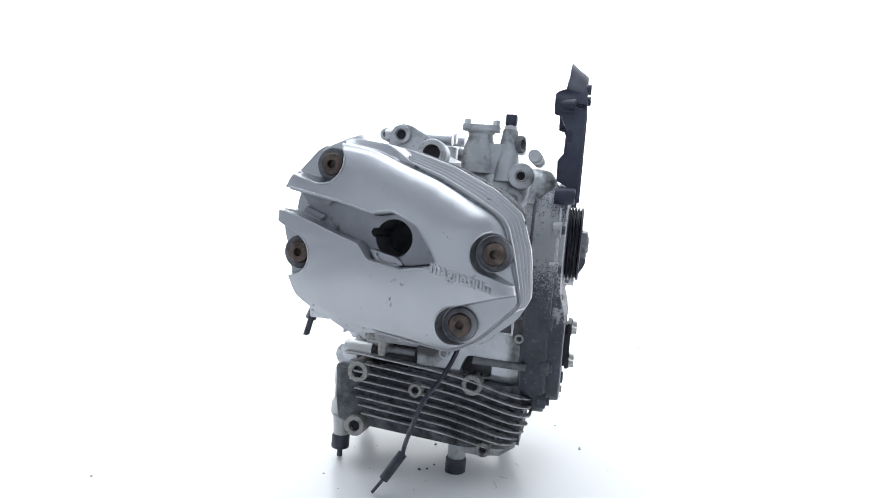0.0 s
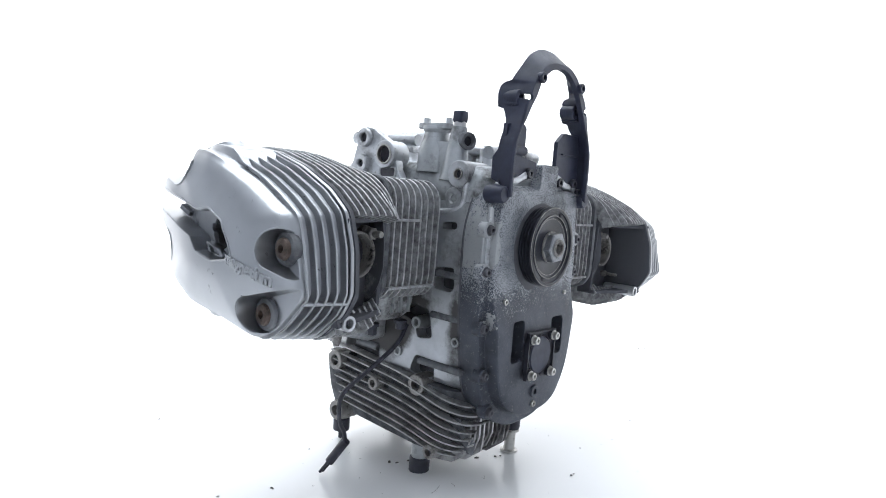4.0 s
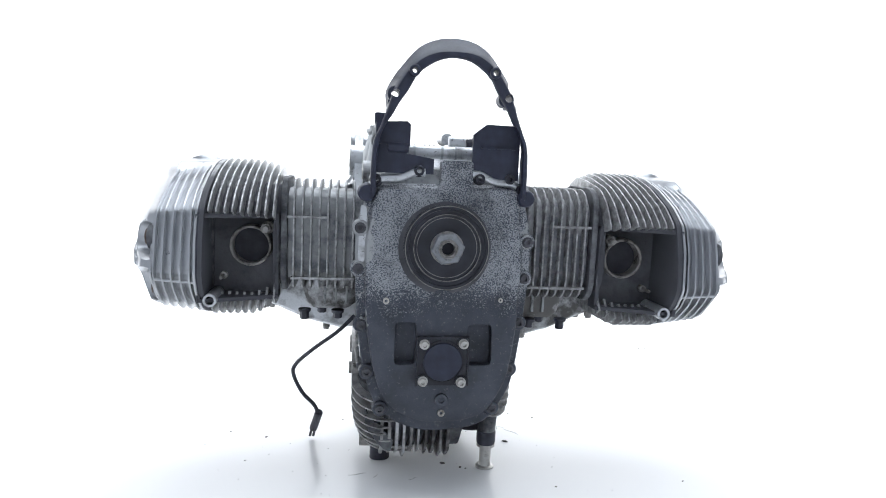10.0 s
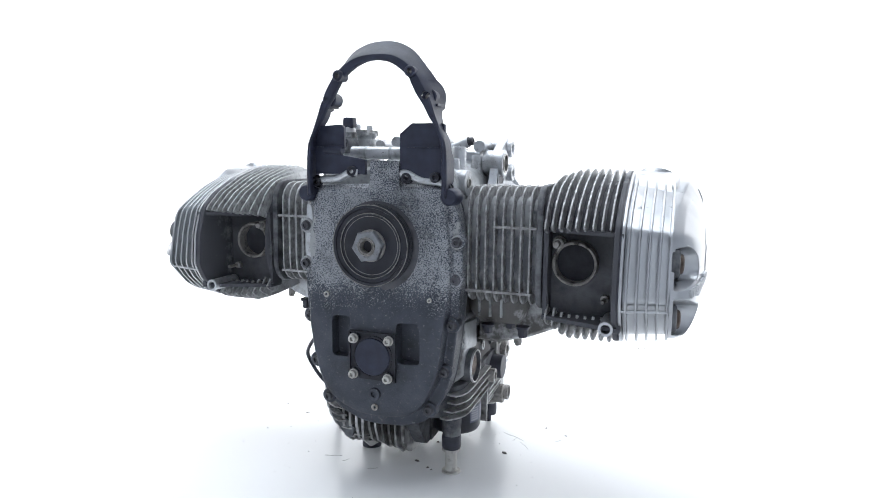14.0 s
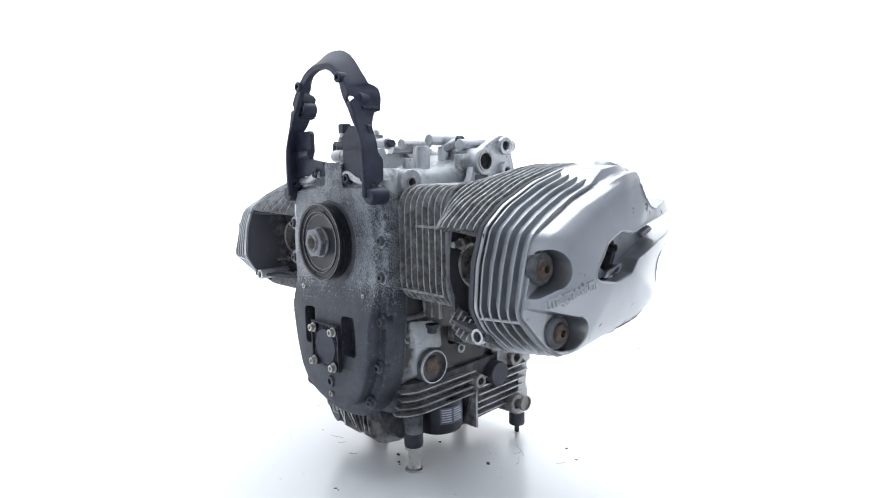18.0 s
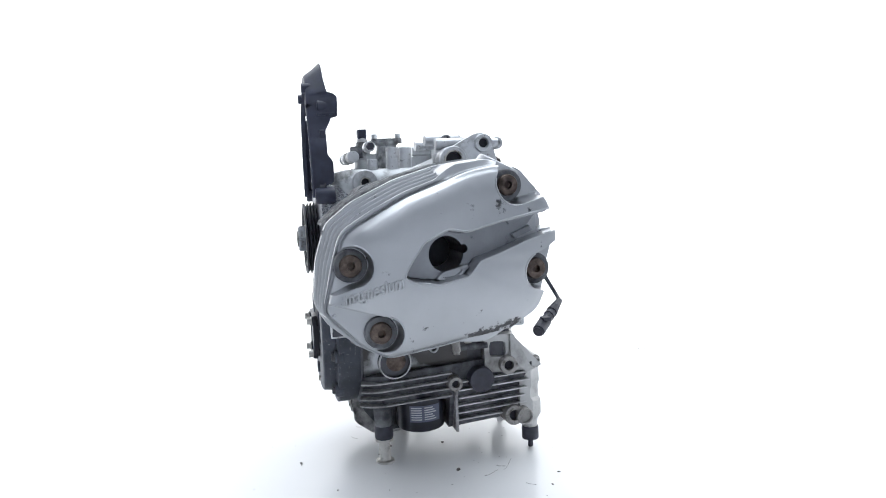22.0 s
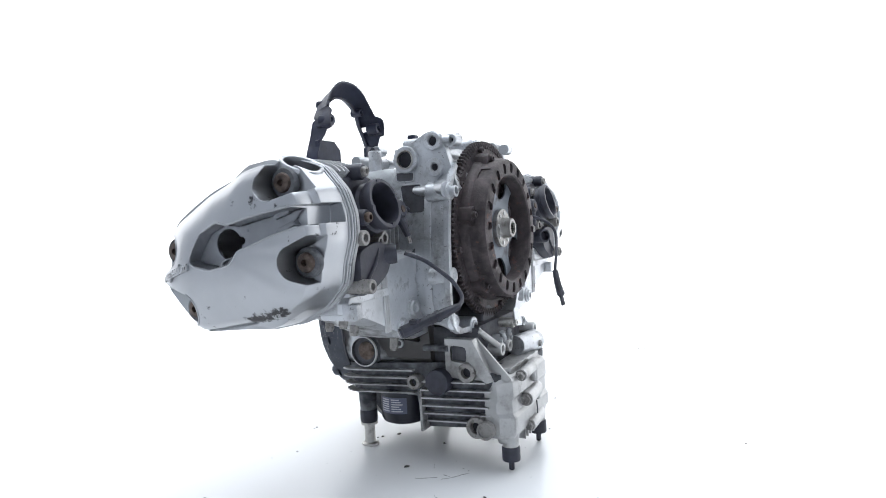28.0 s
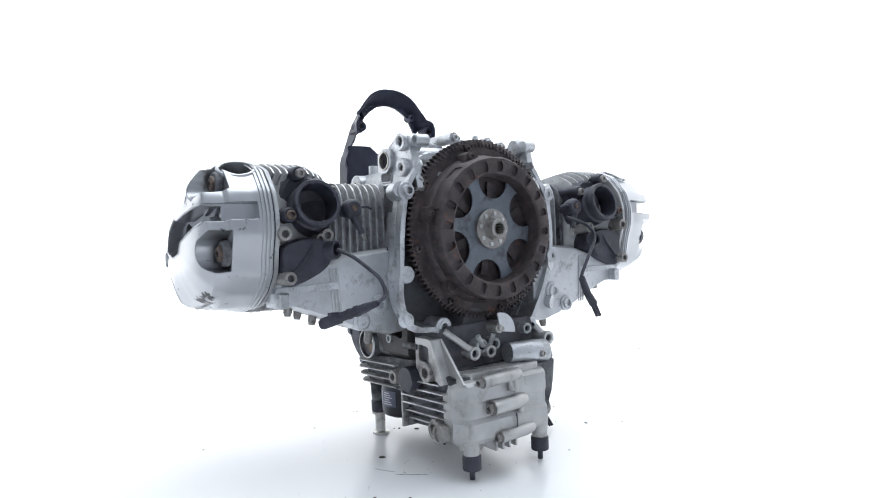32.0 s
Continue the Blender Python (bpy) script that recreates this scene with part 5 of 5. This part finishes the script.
def shroud():
    """Black plastic arch over the front cover: a trough with a flared rear flange, on two thin legs."""
    leg = [(-.0945, .060), (-.0950, .091), (-.0930, .1235), (-.0860, .142), (-.0790, .160)]
    rear = leg + [(-.0785, .172), (-.0790, .187), (-.072, .202), (-.061, .2175), (-.0425, .2390), (-.022, .2500), (0, .2535)]
    fore = leg + [(-.0750, .172), (-.0690, .187), (-.0620, .200), (-.0545, .211), (-.039, .2255), (-.021, .2335), (0, .2360)]
    inner = [(-.088, .062), (-.0885, .091), (-.0865, .125), (-.0795, .145), (-.0715, .157), (-.0640, .171), (-.0545, .185), (-.0475, .198), (-.0440, .2045), (-.0345, .2135), (-.018, .2235), (0, .2275)]
    depth = [(.0, -.156), (.078, -.156), (.080, -.146), (.108, -.145), (.118, -.152), (.150, -.152), (.160, -.147), (.1685, -.143), (.1700, -.1345), (.197, -.1335), (.2015, -.1375), (.2045, -.1465), (.225, -.1490), (.26, -.150)]

    def both(pts):
        return smooth_path([V(x, 0, z) for x, z in pts] + [V(.002 - x, 0, z + .001) for x, z in pts[-2::-1]], 10)

    rows = []
    th = .0028
    for pr, pf, pi in zip(both(rear), both(fore), both(inner)):
        z = pr.z
        back = next(y0 + (y1 - y0) * (z - z0) / (z1 - z0) for (z0, y0), (z1, y1) in zip(depth, depth[1:]) if z <= z1)
        ff = -.1755 + .002 * max(0, min(1, (z - .19) / .03))
        out = (pf - pi).normalized()
        pr, pf, pi = V(pr.x, back, pr.z), V(pf.x, ff, pf.z), V(pi.x, ff, pi.z)
        mid = pr.lerp(pf, .5) - out * .0015 * max(0, min(1, (z - .165) / .02))
        rows.append([pr, mid, pf + V(0, .002, 0), pf - out * .002, pi + out * .001, pi + V(0, .002, 0), pi + V(0, .007, 0), pi + V(0, .007, 0) + out * th, pi + V(0, th, 0) + out * th,
                     pf - out * (th + .001) + V(0, th + .001, 0), mid - out * th, pr - out * th])
    bm = B()
    ob = part("belt_shroud", rings(bm, rows), M_PLASTIC, engine, "black plastic arched belt cover bracket", angle=50)
    cs = []
    for x, z, r in ((-.0685, .1825, .0048), (-.0471, .2096, .003), (.050, .212, .003), (.0685, .1834, .0048)):
        c = B()
        lathe(c, [(r, 0), (r, .08)], (x, -.12, z), (0, -1, 0), 16)
        cs.append(c)
    cut(ob, *cs)
    for x, y, z, r, d in ((-.0471, -.160, .2096, .0065, .018), (.050, -.160, .212, .0065, .018), (-.0685, -.140, .1825, .0092, .020), (.0685, -.140, .1834, .0092, .020)):
        bm = B()
        lathe(bm, [(r, 0), (r * 1.05, d), (r * .9, d + .001), (r * .52, d + .001), (r * .5, 0)], (x, y, z), (0, -1, 0), 18, True)
        part("eyelet", bm, M_PLASTIC, ob)
    for s in (-1, 1):
        bm = B()
        box(bm, (s * .0735 + .0015, -.150, .1735), (.011, .024, .003))
        part("stiffener", bm, M_PLASTIC, ob)
        bm = B()
        lathe(bm, [(.0105, 0), (.0115, .006), (.0105, .024), (.009, .026), (0, .026)], (s * .099, -.146, .063), (0, -1, 0), 20)
        part("mount", bm, M_PLASTIC, ob)
    for pts in ([(-.090, .088), (-.090, .149), (-.052, .151), (-.048, .147), (-.048, .121), (-.052, .119), (-.052, .112), (-.018, .107), (-.018, .088)],
                [(.089, .084), (.089, .150), (.085, .152), (.046, .152), (.030, .139), (.030, .094), (.036, .086)]):
        bm = B()
        prism(bm, pts, "y", -.160, -.154)
        part("side_panel", bm, M_PLASTIC, ob)
        bm = B()
        cx = sum(p[0] for p in pts) / len(pts)
        box(bm, (.062 if cx > 0 else -.072, -.1615, .1235), (.044 if cx > 0 else .034, .004, .0022))
        part("panel_rib", bm, M_PLASTIC, ob)
    bm = B()
    pipe(bm, [(-.05, -.160, .119), (-.075, -.160, .119)], .006, 14, 0)
    part("clip", bm, M_PLASTIC, ob)


def boss(x, y, z, r, depth, d, parent, m=None, hole=.5):
    bm = B()
    lathe(bm, [(r, -depth), (r, -.001), (r * .95, .0), (r * (hole + .12), 0), (r * hole, -.002), (r * hole, -.0055), (0, -.0055)], (x, y, z), d, 26)
    ob = part("boss", bm, m or M_ALU2, parent)
    # dark disc set in the bore as its shade
    bm = B()
    lathe(bm, [(r * hole * .99, 0), (0, .0005)], Vector((x, y, z)) - Vector(d).normalized() * .0050, d, 20)
    part("bore", bm, M_HOLE_SHADE, parent)
    if r > .016:
        bm = B()
        lathe(bm, [(r * hole * 1.16, -.004), (r * hole * 1.16, .0012), (r * hole * .98, .0012), (r * hole * .96, -.006)], (x, y, z), d, 24, True)
        part("bush", bm, M_STEEL, parent, "bright steel bush")
    return ob


def top_works():
    for s in (-1, 1):
        bm = B()
        prism(bm, [(-.02, .060), (-.004, .085), (.002, .108), (.014, .121), (.048, .139), (.060, .141), (.072, .134), (.082, .10), (.094, .06), (.085, .05), (.03, .05), (.005, .05)], "x", s * .102, s * .114)
        web = part("mount_plate", bm, M_ALU2, engine, "triangular frame mounting plate with three bores")
        # windows are dark slabs on the plate, coloured like shaded openings
        for w, x1 in (([(-.002, .0875), (.028, .0865), (.0265, .0735), (-.0015, .074)], .1148), ([(.004, .069), (.038, .0695), (.040, .036), (.008, .034)], .1155)):
            bm = B()
            prism(bm, softened(w, .004), "x", s * .105, s * x1)
            part("shaded_window", bm, M_CAVITY, web)
            bm = B()
            q = softened(w, .004)
            pipe(bm, [(s * x1, y, z) for y, z in q + q[:1]], .0012, 6, 0)
            part("window_edge", bm, M_ALU2, web)
        boss(s * .1205, .0165, .1042, .0190, .03, (s, 0, 0), web, None, .62)
        boss(s * .1205, .0605, .1262, .0128, .03, (s, 0, 0), web)
        boss(s * .1215, .0624, .0903, .0128, .03, (s, 0, 0), web, None, .4)
        boss(s * .110, .084, .1262, .0085, .02, (s, 0, 0), web, None, .4)
        bm = B()
        pipe(bm, [(s * .108, .06, .126), (s * .108, .084, .126)], .0075, 12, 0)
        part("arm", bm, M_ALU2, web)
        boss(s * .1035, -.1005 if s < 0 else -.1045, .0842 if s < 0 else .0785, .0172, .05, (s, 0, 0), web, M_CASE, .34)
        boss(s * .100, -.0925, .053, .0142, .03, (s, 0, 0), web, M_CASE, .36)
        bm = B()
        pipe(bm, [(s * .098, -.112, .075), (s * .096, -.104, .045), (s * .10, -.07, .035), (s * .106, -.04, .05)], .004, 10, 4)
        part("casting_rib", bm, M_ALU2, web)
    bm = B()
    rings(bm, [[V(x, y, .05) for x, y in rrect(-.098, .098, -.145, .09, .02)], [V(x, y, .082) for x, y in rrect(-.096, .096, -.145, .09, .02)], [V(x, y, .094) for x, y in rrect(-.088, .088, -.138, .08, .02)],
               [V(x, y, .097) for x, y in rrect(-.08, .08, -.13, .07, .02)]])
    part("top_cover", bm, M_ALU, engine, "flat top of the crankcase")
    # thermostat tower with a flange and two screws
    bm = B()
    lathe(bm, [(.024, 0), (.0225, .03), (.0175, .045), (.0165, .052), (.0195, .056), (.0195, .060), (0, .060)], (-.080, -.040, .085), (0, 0, 1), 28)
    tw = part("thermostat_tower", bm, M_ALU, engine, "grimy cast tower with a screwed lid")
    bm = B()
    rings(bm, [[V(-.080 + x, -.040 + y, z) for x, y in rrect(-.015, .015, -.025, .025, .009)] for z in (.142, .149)])
    part("lid", bm, M_ALU, tw)
    for y in (-.0205, -.0595):
        bm = B()
        hexhead(bm, (-.080, y, .149), (0, 0, 1), .0052, .008)
        part("screw", bm, M_ALU2, tw)
    bm = B()
    pipe(bm, [(-.085, -.079, .075), (-.083, -.079, .11), (-.0817, -.0795, .145)], (.019, .0098), 18, 4)
    st = part("sensor_boss", bm, M_ALU, engine, "cast boss carrying a black sensor")
    bm = B()
    box(bm, (-.083, -.060, .105), (.022, .03, .04))
    part("bridge", bm, M_ALU, st)
    bm = B()
    lathe(bm, [(.0085, 0), (.0085, .006), (.007, .009), (0, .009)], (-.0817, -.0795, .143), (0, 0, 1), 18)
    part("collar", bm, M_FIN, st)
    bm = B()
    rings(bm, [[V(-.0817 + x * g, -.0795 + y * g, z) for x, y in rrect(-.008, .008, -.0075, .0075, .003)] for z, g in ((.150, .85), (.153, 1), (.163, 1), (.165, .9))])
    part("sensor", bm, M_PLASTIC, st, "black plastic sensor plug")
    boss(-.083, -.098, .127, .0115, .02, (-.3, -1, 0), st, M_DARKFIN, .55)
    # cross tube, posts and small fittings on the top
    bm = B()
    pipe(bm, [(-.06, -.112, .116), (.05, -.112, .116)], .0085, 18, 0)
    ct = part("cross_tube", bm, M_ALU2, engine, "pale cast cross tube")
    for x in (-.04, -.004, .014):
        bm = B()
        pipe(bm, [(x, -.112, .116), (x + .003, -.112, .116)], .0092, 18, 0)
        part("band", bm, M_ALU, ct)
    for x, y, z, r in ((.075, -.060, .126, .0098), (.040, -.035, .128, .0098), (.030, .022, .128, .010), (.078, -.09, .110, .0075), (-.02, .03, .126, .010), (.082, .005, .115, .009)):
        bm = B()
        lathe(bm, [(r, 0), (r, z - .082), (r * .9, z - .08), (r * .55, z - .08), (r * .5, z - .092), (0, z - .092)], (x, y, .08), (0, 0, 1), 20)
        part("post", bm, M_ALU2, engine, "pale cast post")
    bm = B()
    pipe(bm, [(.010, -.085, .131), (.032, -.085, .131)], .008, 16, 0)
    sp = part("stub_pipe", bm, M_ALU2, engine, "pale pipe stub")
    bm = B()
    hexhead(bm, (.034, -.085, .131), (1, 0, 0), .006, .008, False)
    part("screw", bm, M_RUBBER, sp)
    bm = B()
    pipe(bm, [(.028, .022, .122), (.05, .022, .130), (.062, .022, .135)], .0075, 14, 3)
    el = part("vent_elbow", bm, M_ALU2, engine, "small cast elbow with a dark screw")
    bm = B()
    screw(bm, (.062, .022, .135), (1, 0, .2), .006, .008)
    part("screw", bm, M_CAVITY, el)
    bm = B()
    pipe(bm, [(-.05, .04, .112), (.08, .035, .112)], .012, 18, 0)
    part("rear_tube", bm, M_ALU2, engine, "pale cast rear tube")


def cables():
    bm = B()
    pipe(bm, [(-.108, -.038, -.120), (-.131, -.044, -.142), (-.165, -.036, -.170), (-.1900, -.020, -.197), (-.1944, -.012, -.216), (-.182, -.0006, -.2475), (-.165, .008, -.270), (-.1576, .0120, -.2868)], .0030, 8, 8)
    cb = part("sensor_cable", bm, M_RUBBER, engine, "thin black cable with a loose plug")
    bm = B()
    pipe(bm, [(-.1572, .0115, -.284), (-.166, .032, -.318)], .0062, 10, 0)
    part("plug", bm, M_RUBBER, cb)
    for dx in (-.0025, .0025):
        bm = B()
        pipe(bm, [(-.1655 + dx, .031, -.316), (-.1690 + dx, .0440, -.335)], .0022, 8, 0)
        part("plug_prong", bm, M_RUBBER, cb)
    bm = B()
    pipe(bm, [(.2265, .0691, -.0196), (.215, .09, -.03), (.200, .108, -.048), (.1919, .1175, -.0604), (.192, .128, -.078), (.2044, .1291, -.0876)], .0026, 8, 8)
    cb = part("sensor_cable", bm, M_RUBBER, engine, "thin black cable with a loose plug")
    bm = B()
    pipe(bm, [(.2044, .1291, -.0876), (.217, .116, -.094)], (.004, .0065), 10, 0)
    part("plug_boot", bm, M_RUBBER, cb)
    bm = B()
    pipe(bm, [(.217, .116, -.094), (.2573, .0745, -.1138)], .0062, 10, 0)
    part("plug", bm, M_RUBBER, cb)
    for k0, k1, r in ((.12, .20, .0074), (.30, .36, .0072), (.55, .95, .0078)):
        p, q = V(.217, .116, -.094), V(.2573, .0745, -.1138)
        bm = B()
        pipe(bm, [p.lerp(q, k0), p.lerp(q, k1)], r, 10, 0)
        part("plug_collar", bm, M_RUBBER, cb)
    bm = B()
    box(bm, V(.217, .116, -.094).lerp(V(.2573, .0745, -.1138), .72) + V(0, .004, .008), (.012, .010, .004))
    part("plug_latch", bm, M_RUBBER, cb)
    bm = B()
    pipe(bm, [(-.165, .10, .015), (-.185, .125, .0), (-.190, .135, -.02), (-.165, .142, -.05), (-.1473, .1442, -.0764), (-.148, .1442, -.085)], .0026, 8, 8)
    cb = part("sensor_cable", bm, M_RUBBER, engine, "thin black cable with a loose plug")
    bm = B()
    pipe(bm, [(-.147, .1442, -.080), (-.158, .1448, -.105), (-.170, .1455, -.122)], (.005, .0072), 10, 3)
    part("plug", bm, M_RUBBER, cb)
    for dx in (-.003, .003):
        bm = B()
        pipe(bm, [(-.168 + dx, .145, -.119), (-.180 + dx, .146, -.142)], .003, 8, 0)
        part("plug_prong", bm, M_RUBBER, cb)


def debris():
    """Crumbs and scratches of dirt that turn with the table under the engine."""
    rng = random.Random(11)
    bm = B()

    def crumb(x, y, r):
        n = 6
        rows = []
        a0 = rng.uniform(0, 6)
        st = rng.uniform(1, 1.8)
        q = [(rng.uniform(.6, 1.2)) for _ in range(n)]
        for h, f in ((.0002, 1.0), (r * .5, .8), (r * .7, .3)):
            rows.append([V(x + r * st * f * q[k] * math.cos(a0) * math.cos(k * 1.047) - r * f * q[k] * math.sin(a0) * math.sin(k * 1.047),
                           y + r * st * f * q[k] * math.sin(a0) * math.cos(k * 1.047) + r * f * q[k] * math.cos(a0) * math.sin(k * 1.047), h) for k in range(n)])
        rings(bm, rows)

    crumb(.104, .008, .0034)
    for x, y, r in ((-.106, -.003, .0035), (-.100, -.012, .0025), (.0237, -.093, .0028), (-.0013, -.078, .0032), (.031, -.097, .002), (.147, -.161, .0016), (-.275, .036, .002), (-.285, -.063, .0018), (-.361, .001, .0014),
                    (-.337, .059, .002), (.326, -.147, .0018), (-.272, .408, .0022), (.169, .124, .0022), (.130, .147, .0022), (-.082, -.017, .0022), (.049, -.21, .0022), (-.275, .032, .0022), (-.162, .118, .0018), (-.005, .005, .003), (.0555, -.21, .0015)):
        crumb(x, y, r * .85)
    for _ in range(60):
        a, d = rng.uniform(0, 6.283), rng.uniform(.06, .34)
        crumb(d * math.cos(a), d * math.sin(a), rng.uniform(.0004, .0010))
    for x, y, a, ln in ((.1133, .0717, 2.6, .045), (-.0979, -.126, 1.0, .012), (-.133, -.1185, .3, .025), (.097, .066, 1.2, .012), (-.05, -.135, .6, .014), (.13, .04, 2.2, .03), (.16, .09, .9, .014)):
        dx, dy = math.cos(a), math.sin(a)
        pts = [V(x + dx * ln * k + .0012 * math.sin(5 * k) * dy, y + dy * ln * k - .0012 * math.sin(5 * k) * dx, .0004) for k in (0, .25, .5, .75, 1)]
        pipe(bm, pts, .00020, 5, 2)
    ob = new("debris", finish(bm, "debris", M_CRUMB))
    tagged(ob, "dark dirt crumbs fallen from the engine onto the white table", "debris", kind="stuff")
    TURNING.append(ob)
    bm = B()
    crumb(.530, .733, .003)
    crumb(.545, .733, .0024)
    for k in range(6):
        crumb(-.80 - .012 * k, .41 - .004 * k, .0015)
    tagged(new("floor_dust", finish(bm, "floor_dust", M_CRUMB)), "specks of dust on the white sweep", "dust", kind="stuff")


TURNING = [engine]
crankcase()
front_cover()
pulley()
breather_cap()
sump()
feet()
oil_filter()
cylinder(1, -.070, 0.0)
cylinder(-1, -.018, -.003)
flywheel()
shroud()
top_works()
cables()
debris()


def motions():
    turn = [(0, 73.134), (2, 59.106), (4, 45.128), (6, 31.193), (8, 17.295), (10, 3.427), (12, -10.418), (14, -24.246), (16, -38.063), (18, -51.878), (20, -65.695),
            (22, -79.521), (24, -93.364), (26, -107.230), (28, -121.125), (30, -135.056), (32, -149.030)]
    for ob in TURNING:
        walk(ob, [(t, pose(0, 0, 0, 0, 0, a)) for t, a in turn])


motions()
